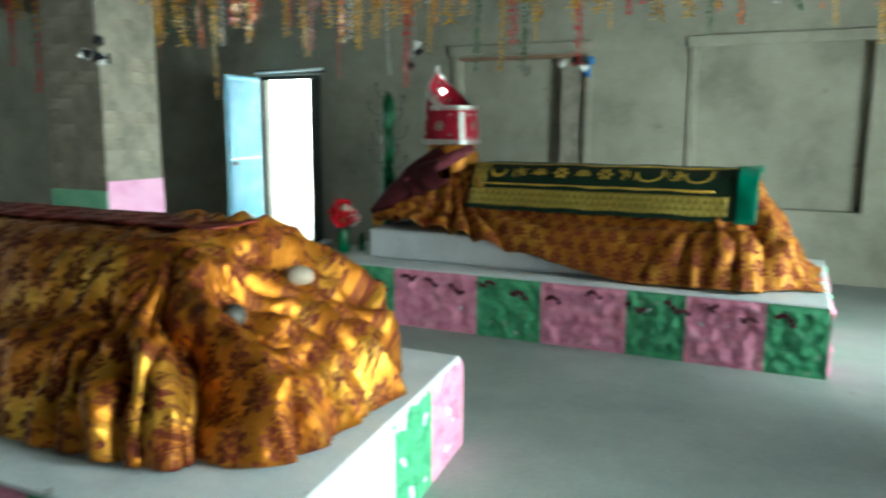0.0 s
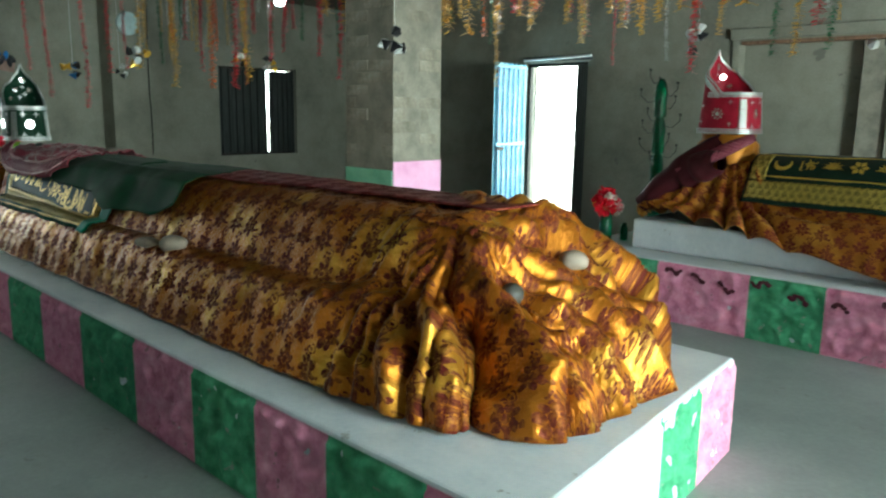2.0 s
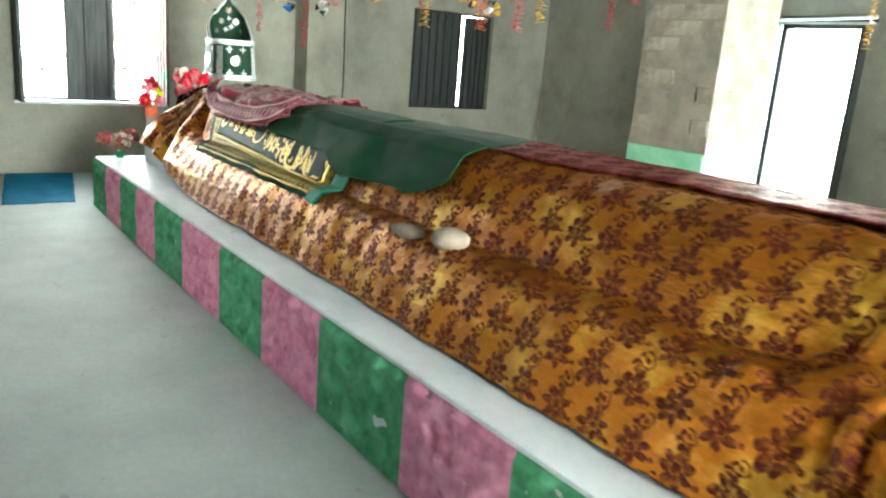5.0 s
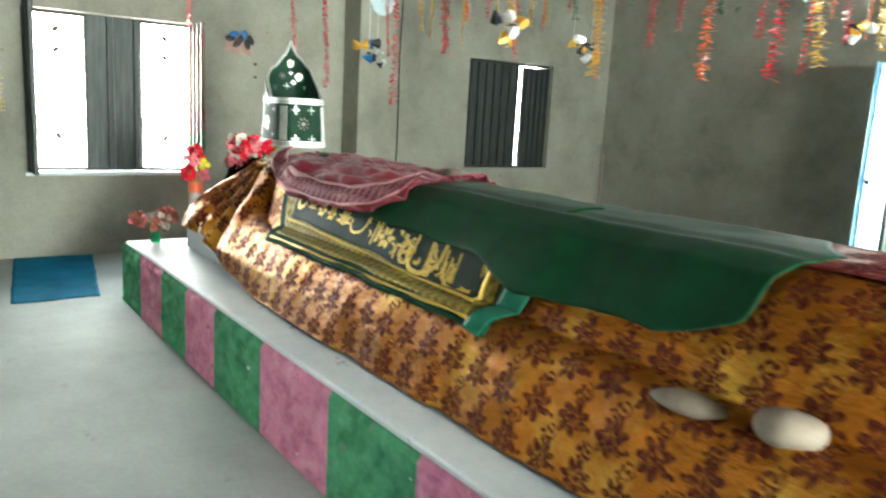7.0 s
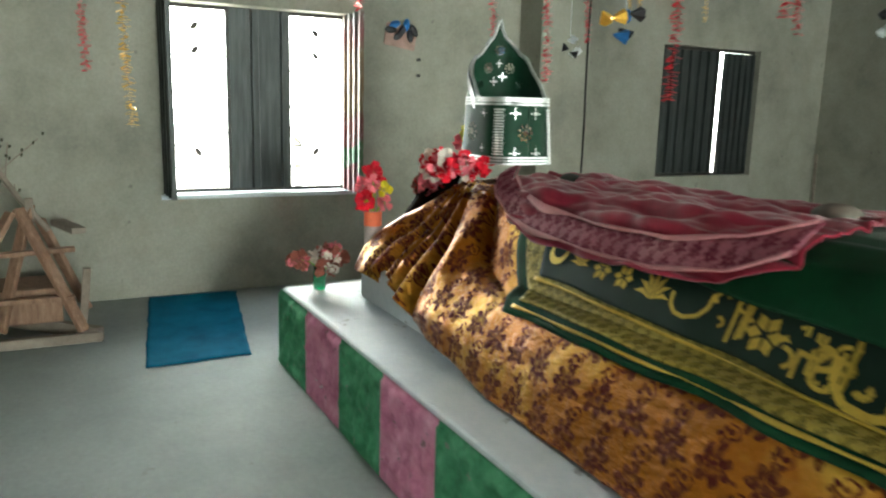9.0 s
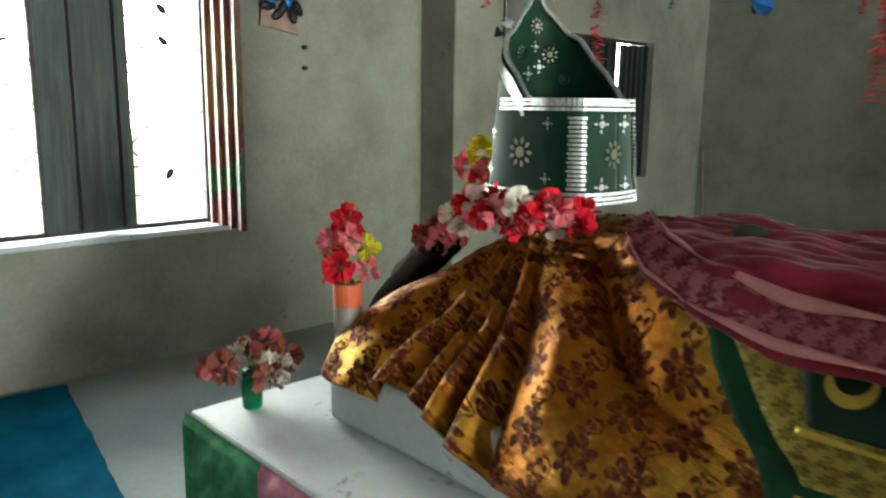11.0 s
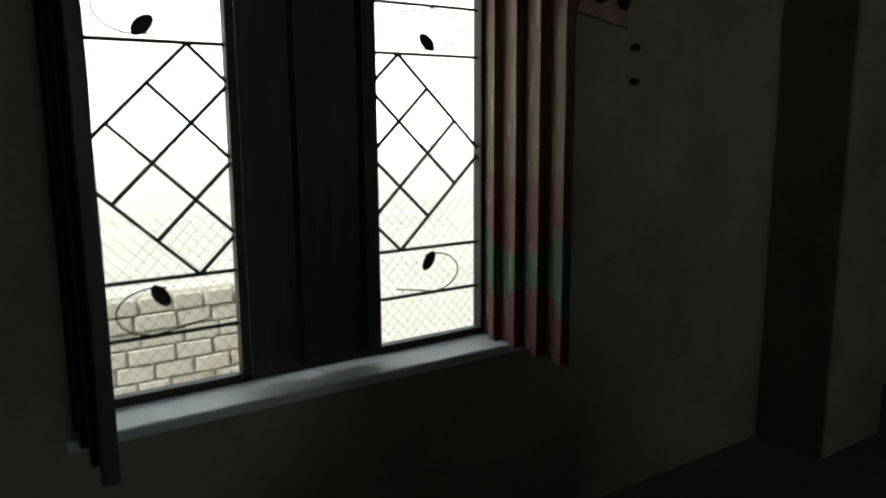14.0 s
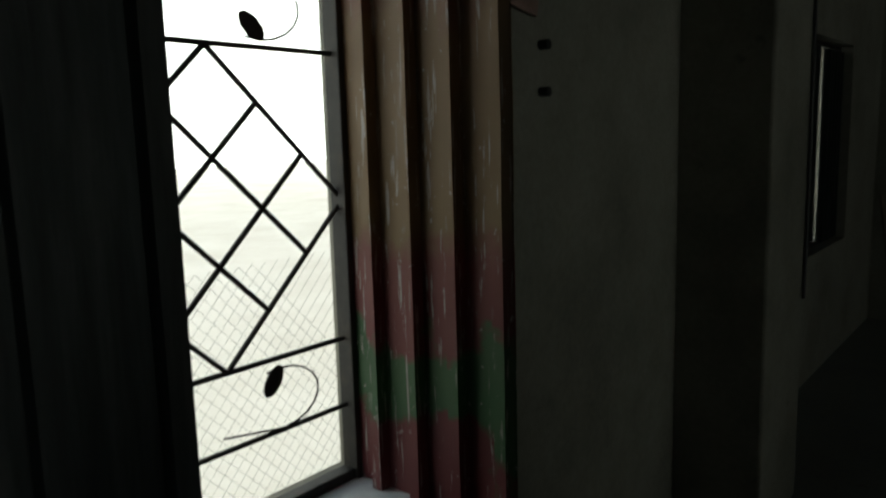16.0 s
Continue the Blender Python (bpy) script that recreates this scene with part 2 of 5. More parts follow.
M_BLUEDOOR = worn("blue_white_painted_steel", (0.16, 0.42, 0.60), (0.28, 0.55, 0.72), (0.50, 0.70, 0.80), 4, 80, 0.5, 0.1, 0.001)
M_BLUELINE = plain("deep_blue_paint", (0.02, 0.16, 0.34), 0.5)
M_WOOD = worn("weathered_wood", (0.16, 0.095, 0.06), (0.26, 0.16, 0.105), (0.36, 0.25, 0.18), 6, 90, 0.75, 0, 0.003, streak=(6, 6, 1))
M_OLDWOOD = worn("grey_old_wood", (0.17, 0.14, 0.11), (0.27, 0.23, 0.19), (0.36, 0.32, 0.27), 6, 90, 0.85, 0, 0.003)
M_GLASSGREEN = plain("green_bottle_plastic", (0.01, 0.22, 0.09), 0.15, 0, 0.2)
M_GLASSGREEN.node_tree.nodes["Principled BSDF"].inputs["Transmission Weight"].default_value = 0.45
M_LEAF = plain("dark_dried_leaf", (0.06, 0.055, 0.025), 0.7)
M_WIRE = plain("black_wire", (0.02, 0.02, 0.02), 0.5)
FLOWER = {n: velvet(n + "_petal", c, 0.3, 0.6) for n, c in (("red", (0.62, 0.015, 0.05)), ("pink", (0.75, 0.25, 0.30)), ("yellow", (0.72, 0.66, 0.05)), ("white", (0.72, 0.66, 0.60)), ("brown", (0.30, 0.11, 0.08)), ("lime", (0.25, 0.5, 0.05)))}
TINSEL = {n: plain(n + "_tinsel", c, 0.28, 0.45, 0.3, 60) for n, c in (("gold", (0.80, 0.50, 0.10)), ("red", (0.70, 0.03, 0.07)), ("green", (0.02, 0.22, 0.08)), ("orange", (0.80, 0.22, 0.05)), ("silver", (0.75, 0.77, 0.78)), ("blue", (0.05, 0.22, 0.5)), ("black", (0.03, 0.03, 0.035)))}


def painted_sheet():
    """Corrugated leaf in faded red, ochre and green with white drips."""
    m, nt, b = node_mat("red_ochre_green_sheet")
    v = coords(nt)
    sep = nt.nodes.new("ShaderNodeSeparateXYZ")
    link(nt, v, sep.inputs[0])
    wob = noise_node(nt, v, 3.5, 4)
    z = math_node(nt, "ADD", sep.outputs[2], math_node(nt, "MULTIPLY_ADD", wob, 0.5, -0.25))
    zz = math_node(nt, "MULTIPLY_ADD", z, 1 / 1.45, 0.0)
    col = ramp(nt, zz, [(0.0, (0.124, 0.025, 0.028)), (0.13, (0.124, 0.025, 0.028)), (0.15, (0.037, 0.099, 0.037)), (0.25, (0.043, 0.099, 0.037)), (0.27, (0.136, 0.028, 0.028)), (0.40, (0.149, 0.037, 0.031)), (0.46, (0.167, 0.105, 0.043)), (0.75, (0.174, 0.105, 0.050)), (0.85, (0.161, 0.043, 0.043)), (1.0, (0.124, 0.124, 0.105))])
    drip = noise_node(nt, v, 9, 5, 0.7, (9, 9, 0.55))
    spk = noise_node(nt, v, 60, 3, 0.6, (1, 1, 0.6))
    msk = math_node(nt, "MAXIMUM", ramp(nt, drip, [(0.595, (0, 0, 0)), (0.615, (1, 1, 1))]), ramp(nt, spk, [(0.67, (0, 0, 0)), (0.72, (1, 1, 1))]))
    col = mix(nt, msk, col, (0.34, 0.31, 0.29))
    link(nt, col, b.inputs["Base Color"])
    b.inputs["Roughness"].default_value, b.inputs["Metallic"].default_value = 0.55, 0.1
    bump(nt, b, wob, 0.3, 0.004)
    return m


M_LEAFSHEET = painted_sheet()


# ---- mesh helpers ----
def to_mesh(name, bm, material, smooth=False):
    me = bpy.data.meshes.new(name)
    bm.normal_update()
    bm.to_mesh(me)
    bm.free()
    me.materials.append(material)
    if smooth:
        me.polygons.foreach_set("use_smooth", [True] * len(me.polygons))
    return me


def part(name, bm, material, parent=None, label="", smooth=False):
    ob = new(name, to_mesh(name, bm, material, smooth))
    if parent:
        ob.parent = parent
        if parent.matrix_basis != Matrix():
            ob.matrix_parent_inverse = Matrix()
    if label:
        ob["label"] = label
    return ob


def thing(name, label, category, at=(0, 0, 0), group="", rz=0):
    ob = new(name)
    ob.matrix_basis = pose(*at, 0, 0, rz)
    ob.empty_display_size = 0.1
    return tagged(ob, label, category, group)


def box(bm, lo, hi, bevel=0.0, m=None):
    vs = [bm.verts.new((x, y, z)) for x in (lo[0], hi[0]) for y in (lo[1], hi[1]) for z in (lo[2], hi[2])]
    fs = [bm.faces.new([vs[i] for i in f]) for f in ((0, 1, 3, 2), (4, 6, 7, 5), (0, 4, 5, 1), (2, 3, 7, 6), (0, 2, 6, 4), (1, 5, 7, 3))]
    if bevel:
        es = list({e for f in fs for e in f.edges})
        out = bmesh.ops.bevel(bm, geom=es, offset=bevel, segments=2, affect="EDGES", profile=0.5)
        vs = list({v for f in out["faces"] for v in f.verts} | {v for v in vs if v.is_valid})
    if m is not None:
        bmesh.ops.transform(bm, matrix=m, verts=[v for v in vs if v.is_valid])
    return bm


def boxes(*pairs, bevel=0.0):
    bm = bmesh.new()
    for lo, hi in pairs:
        box(bm, lo, hi, bevel)
    return bm


def lathe(profile, n=20, centre=(0, 0, 0), bm=None, wobble=0.0):
    """profile: (radius, z) from the bottom up."""
    bm = bm or bmesh.new()
    rings = []
    for r, z in profile:
        rings.append([bm.verts.new((centre[0] + r * math.cos(2 * math.pi * i / n) * (1 + wobble * math.sin(3 * i)), centre[1] + r * math.sin(2 * math.pi * i / n), centre[2] + z)) for i in range(n)])
    for a, b in zip(rings, rings[1:]):
        for i in range(n):
            bm.faces.new((a[i], a[(i + 1) % n], b[(i + 1) % n], b[i]))
    bm.faces.new(rings[0][::-1])
    bm.faces.new(rings[-1])
    return bm


def rod(bm, a, b, r=0.006, n=6):
    a, b = Vector(a), Vector(b)
    d = (b - a).normalized()
    u = d.orthogonal().normalized()
    w = d.cross(u)
    ra, rb = ([bm.verts.new(p + r * (math.cos(2 * math.pi * i / n) * u + math.sin(2 * math.pi * i / n) * w)) for i in range(n)] for p in (a, b))
    for i in range(n):
        bm.faces.new((ra[i], ra[(i + 1) % n], rb[(i + 1) % n], rb[i]))
    bm.faces.new(ra[::-1])
    bm.faces.new(rb)
    return bm


def tube(bm, points, r=0.005, n=6):
    """One continuous bent rod through the points."""
    pts = [Vector(p) for p in points]
    side, rings = None, []
    for i, p in enumerate(pts):
        d = (pts[min(i + 1, len(pts) - 1)] - pts[max(i - 1, 0)]).normalized()
        side = d.orthogonal().normalized() if side is None else (side - d * side.dot(d)).normalized()
        w = d.cross(side)
        rings.append([bm.verts.new(p + r * (math.cos(2 * math.pi * k / n) * side + math.sin(2 * math.pi * k / n) * w)) for k in range(n)])
    for a, b in zip(rings, rings[1:]):
        for k in range(n):
            bm.faces.new((a[k], a[(k + 1) % n], b[(k + 1) % n], b[k]))
    bm.faces.new(rings[0][::-1])
    bm.faces.new(rings[-1])
    return bm


def grid(fn, nu, nv, closed_u=False):
    """A sheet of nu by nv quads from fn(u, v) -> (x, y, z, s, t), with s, t as UV in metres."""
    bm = bmesh.new()
    lay = bm.loops.layers.uv.new("UVMap")
    vs, uvs = [], []
    for j in range(nv + 1):
        for i in range(nu + 1):
            x, y, z, s, t = fn(i / nu, j / nv)
            vs.append(bm.verts.new((x, y, z)))
            uvs.append((s, t))
    w = nu + 1
    for j in range(nv):
        for i in range(nu):
            ids = (j * w + i, j * w + i + 1, (j + 1) * w + i + 1, (j + 1) * w + i)
            f = bm.faces.new([vs[k] for k in ids])
            f.smooth = True
            for loop, k in zip(f.loops, ids):
                loop[lay].uv = uvs[k]
    return bm


def thicken(ob, t):
    md = ob.modifiers.new("thickness", "SOLIDIFY")
    md.thickness, md.offset = t, 1.0
    return ob


def lerp_table(table, x):
    if x <= table[0][0]:
        return table[0][1]
    for (x0, y0), (x1, y1) in zip(table, table[1:]):
        if x <= x1:
            return y0 + (y1 - y0) * (x - x0) / (x1 - x0)
    return table[-1][1]


def n3(x, y, z=0.0):
    return noise.noise(Vector((x, y, z)))


# ---- the room ----
XW, XE, YB, YS, ZC = -9.15, 3.7, 6.95, -3.4, 3.2


def wall_with_holes(name, axis, at, thick, a0, a1, z1, holes, outward):
    """A wall along x (axis 'x') or y, with rectangular openings (a0, a1, z0, z1)."""
    bm = bmesh.new()
    cuts_a = sorted({a0, a1, *[h[0] for h in holes], *[h[1] for h in holes]})
    cuts_z = sorted({0.0, z1, *[h[2] for h in holes], *[h[3] for h in holes]})
    lo, hi = sorted((at, at + outward * thick))
    solid = lambda i, j: 0 <= i < len(cuts_a) - 1 and 0 <= j < len(cuts_z) - 1 and not any(h[0] <= (cuts_a[i] + cuts_a[i + 1]) / 2 <= h[1] and h[2] <= (cuts_z[j] + cuts_z[j + 1]) / 2 <= h[3] for h in holes)
    pt = lambda a, n, z: (a, n, z) if axis == "x" else (n, a, z)
    quad = lambda *ps: bm.faces.new([bm.verts.new(p) for p in ps])
    for i in range(len(cuts_a) - 1):
        for j in range(len(cuts_z) - 1):
            if not solid(i, j):
                continue
            p, q, r, s = cuts_a[i], cuts_a[i + 1], cuts_z[j], cuts_z[j + 1]
            for n in (lo, hi):
                quad(pt(p, n, r), pt(q, n, r), pt(q, n, s), pt(p, n, s))
            for (di, dj), e in (((-1, 0), (p, r, p, s)), ((1, 0), (q, r, q, s)), ((0, -1), (p, r, q, r)), ((0, 1), (p, s, q, s))):
                if not solid(i + di, j + dj):
                    quad(pt(e[0], lo, e[1]), pt(e[2], lo, e[3]), pt(e[2], hi, e[3]), pt(e[0], hi, e[1]))
    bmesh.ops.remove_doubles(bm, verts=bm.verts, dist=1e-5)
    bmesh.ops.recalc_face_normals(bm, faces=bm.faces)
    return tagged(part(name, bm, M_PLASTER), "grey cement plaster wall with damp stains", "wall", kind="structure")


floor = tagged(part("floor", boxes(((XW - 0.4, YS - 0.4, -0.2), (XE + 0.4, YB + 0.4, 0.0))), M_FLOOR), "pale smooth cement floor with scuffs", "floor", kind="structure")
ceiling = tagged(part("ceiling", boxes(((XW - 0.4, YS - 0.4, ZC), (XE + 0.4, YB + 0.4, ZC + 0.2))), M_CEIL), "dark unpainted cement ceiling", "ceiling", kind="structure")
W1 = (-0.37, 1.15, 0.77, 2.2)
W2 = (4.48, 5.88, 0.82, 2.17)
wall_west = wall_with_holes("wall_west", "y", XW, 0.28, YS, YB, ZC, [W1, W2], -1)
DOOR = (-5.25, -4.22, 0.0, 2.2)
wall_north = wall_with_holes("wall_north", "x", YB, 0.3, XW - 0.28, XE + 0.3, ZC, [DOOR, (-2.25, -0.72, 0.72, 2.32), (0.45, 2.05, 0.72, 2.38)], 1)
wall_east = wall_with_holes("wall_east", "y", XE, 0.3, YS, YB, ZC, [(3.0, 4.4, 0.0, 2.2), (-0.5, 1.5, 0.0, 2.4)], 1)
# unseen wall; its opening is made up to let the fill in
wall_south = wall_with_holes("wall_south", "x", YS, 0.3, XW - 0.28, XE + 0.3, ZC, [(-4.35, -3.45, 1.05, 1.95)], -1)

# two window openings of the north wall, bricked up and plastered over
for a, b in ((-2.25, -0.72), (0.45, 2.05)):
    fill = boxes(((a, YB + 0.14, 0.72), (b, YB + 0.26, 2.38)))
    tagged(part("window_infill", fill, M_PLASTER), "old window opening closed with cement plaster", "wall", kind="structure")
    rim = bmesh.new()
    for lo, hi in (((a - 0.07, YB - 0.03, 0.68), (a, YB - 0.002, 2.44)), ((b, YB - 0.03, 0.68), (b + 0.07, YB - 0.002, 2.44)), ((a - 0.1, YB - 0.045, 2.36), (b + 0.1, YB - 0.002, 2.47))):
        box(rim, lo, hi, 0.008)
    tagged(part("trim", rim, M_PLASTER), "rough cement surround of the closed window", "trim", kind="structure")
tagged(part("beam", boxes(((-2.22, YB - 0.03, 2.30), (-0.75, YB + 0.1, 2.335))), M_WOOD), "thin wooden lintel in the closed window", "trim", kind="structure")
# strip added for the shadow at the right of the recess
tagged(part("infill_strip", boxes(((-1.0, YB + 0.02, 0.75), (-0.74, YB + 0.1, 2.29)), bevel=0.004), M_MORTAR), "grey strip that stands in for the shade in the closed opening", "trim", kind="structure")

pil = boxes(((XW - 0.01, 2.74, 0), (-8.8, 3.27, ZC)), bevel=0.012)
tagged(part("pilaster", pil, M_PLASTER), "plastered cement pilaster on the wall", "pillar", kind="structure")

# ground and daylight scene outside
M_DIRT = worn("dusty_ground", (0.60, 0.57, 0.53), (0.70, 0.68, 0.64), (0.78, 0.76, 0.73), 0.6, 12, 0.95)
M_OUTWALL = worn("sunlit_outer_wall", (0.62, 0.54, 0.45), (0.82, 0.79, 0.74), (0.90, 0.89, 0.86), 1.2, 25, 0.9)
ground = boxes(((-400, -400, -0.6), (400, 400, -0.25)))
tagged(part("ground", ground, M_DIRT), "dusty pale ground outside the building", "ground", kind="structure")

# glowing backdrops, added to burn out the view beyond window and door
M_GLOW, nt, b = node_mat("white_glow")
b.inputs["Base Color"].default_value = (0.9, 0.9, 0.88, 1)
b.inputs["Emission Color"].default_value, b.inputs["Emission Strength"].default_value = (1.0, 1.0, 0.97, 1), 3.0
tagged(part("backdrop", boxes(((-61, -90, -0.3), (-60, 60, 40))), M_GLOW), "glowing white backdrop for the burnt-out view", "backdrop", kind="structure")
tagged(part("backdrop", boxes(((-50, 60, -0.3), (40, 61, 40))), M_GLOW), "glowing white backdrop for the burnt-out view", "backdrop", kind="structure")


# ---- painted grave platforms ----
def rough_panel(a, b, z0, z1, depth, seed, n=30):
    """A painted stretch of rough rendered masonry, facing -y, from a to b along x."""
    def f(u, v):
        x, z = a + (b - a) * u, z0 + (z1 - z0) * v
        k = n3(x * 5, z * 5, seed) * 0.016 + n3(x * 14, z * 14, seed) * 0.026 + n3(x * 32, z * 32, seed) * 0.014
        edge = min(u, 1 - u, v, 1 - v)
        return (x, -depth + k * min(1, edge * 12) + (0.012 if v > 0.96 else 0), z, x, z)
    bm = grid(f, n, n)
    bmesh.ops.recalc_face_normals(bm, faces=bm.faces)
    return bm


def platform(name, label, x0, x1, y0, y1, h, cuts, end_cuts, first, skew=0.0, end_first=None):
    top = thing(name, label, "platform")
    core = boxes(((x0 + 0.02, y0 + 0.02, 0.0), (x1, y1, h)), bevel=0.015)
    for v in core.verts:
        if v.co.x > x1 - 0.1:
            v.co.x += skew * (y1 - v.co.y) / (y1 - y0)
    part("slab", core, M_SLAB, top, "whitewashed cement top")
    k = first
    for i, (a, b) in enumerate(zip(cuts, cuts[1:])):
        p = part("painted_panel", rough_panel(a, b, 0.0, h - 0.012, 0.0, i), (M_GREEN, M_PINK)[k % 2], top, ("green limewashed panel", "pink limewashed panel")[k % 2])
        p.matrix_basis = pose(0, y0, 0)
        k += 1
    # the first end_first end panels are coloured white for the strong light on them
    k = 0 if end_first else 1
    ang = math.degrees(math.atan2(y1 - y0, -skew)) if skew else 90
    for i, (a, b) in enumerate(zip(end_cuts, end_cuts[1:])):
        p = part("painted_panel", rough_panel(a, b, 0.0, h - 0.012, 0.0, 40 + i), M_SLAB if end_first and i < end_first else (M_GREEN, M_PINK)[k % 2], top, "panel whitened for the glare on it" if end_first and i < end_first else ("green limewashed panel", "pink limewashed panel")[k % 2])
        p.matrix_basis = pose(x1 + skew + 0.012, y0, 0, 0, 0, ang)
        k += 1
    return top


CUTS1 = (-7.32, -6.80, -6.29, -5.80, -5.31, -4.685, -4.01, -3.40, -2.78, -2.11, -1.53, -1.03, -0.575, -0.09, 0.27)
grave_platform = platform("grave_platform", "low cement platform with peeling green and pink painted blocks", -7.32, 0.06, 0.0, 1.84, 0.45, CUTS1, (0.0, 0.50, 0.98, 1.40, 1.85), 0, 0.21, 2)
CUTS2 = (-2.22, -1.33, -0.63, -0.13, 0.48, 0.87, 1.36, 1.72)
second_platform = platform("grave_platform", "low platform with green and pink painted blocks and dark stains", -2.22, 1.72, 3.68, 5.55, 0.46, CUTS2, (0.0, 0.47, 0.94, 1.40, 1.87), 0)
for i in range(15):
    x = -2.05 + i * 0.25 + 0.06 * math.sin(i * 7.0)
    bm = bmesh.new()
    pts = [(x + 0.013 * k + 0.01 * math.sin(i + k), 3.672, 0.37 - 0.02 * math.sin(k * 0.8 + i) - 0.008 * (i % 3) * k * 0.4 + 0.03 * math.sin(i * 2.3)) for k in range(7 + i % 4)]
    for k, p in enumerate(pts):
        bmesh.ops.create_icosphere(bm, subdivisions=1, radius=0.010 + 0.008 * abs(math.sin(k * 1.7 + i)), matrix=pose(*p) @ Matrix.Diagonal((1.3, 0.3, 1, 1)))
    part("paint_stain", bm, M_STAIN, second_platform, "dark red dried paint smear")

# white step beneath the cloth
STEP1 = boxes(((-6.92, 0.345, 0.452), (-0.75, 1.5, 0.66)), bevel=0.02)
tagged(part("grave_step", STEP1, M_SLAB), "whitewashed inner step of the long grave", "step")
STEP2 = boxes(((-1.74, 3.99, 0.462), (1.25, 5.14, 0.70)), bevel=0.02)
tagged(part("grave_step", STEP2, M_SLAB), "whitewashed inner step of the second grave", "step")

# ---- draped graves ----
SEC1 = ((0.21, 0.457), (0.26, 0.60), (0.33, 0.74), (0.37, 0.785), (0.47, 0.80), (0.53, 0.93), (0.62, 1.08), (0.70, 1.135), (0.80, 1.15), (1.08, 1.15), (1.18, 1.12), (1.30, 0.95), (1.40, 0.81), (1.50, 0.78), (1.58, 0.62), (1.64, 0.457))


def section_at(sec, s):
    """Point at the share s of the section's length, and that length."""
    lens = [math.dist(a, b) for a, b in zip(sec, sec[1:])]
    total, d = sum(lens), s * sum(lens)
    for (a, b), l in zip(zip(sec, sec[1:]), lens):
        if d <= l:
            return a[0] + (b[0] - a[0]) * d / l, a[1] + (b[1] - a[1]) * d / l, total
        d -= l
    return sec[-1][0], sec[-1][1], total


def smin(a, b, k=0.09):
    h = max(k - abs(a - b), 0) / k
    return min(a, b) - h * h * k / 4


# gathers of the cloth round the foot corner: bearing in degrees, half width, height
FOOT_PLEATS = ((-162, 7, 0.5), (-146, 7, 0.9), (-126, 8, 1.0), (-106, 7, 0.9), (-88, 8, 1.1), (-66, 8, 1.0), (-44, 6, -1.5), (-26, 8, 0.7), (4, 10, 0.35), (32, 7, 0.6), (52, 5, -0.6), (68, 7, 0.7), (92, 8, 0.8), (118, 8, 0.8))


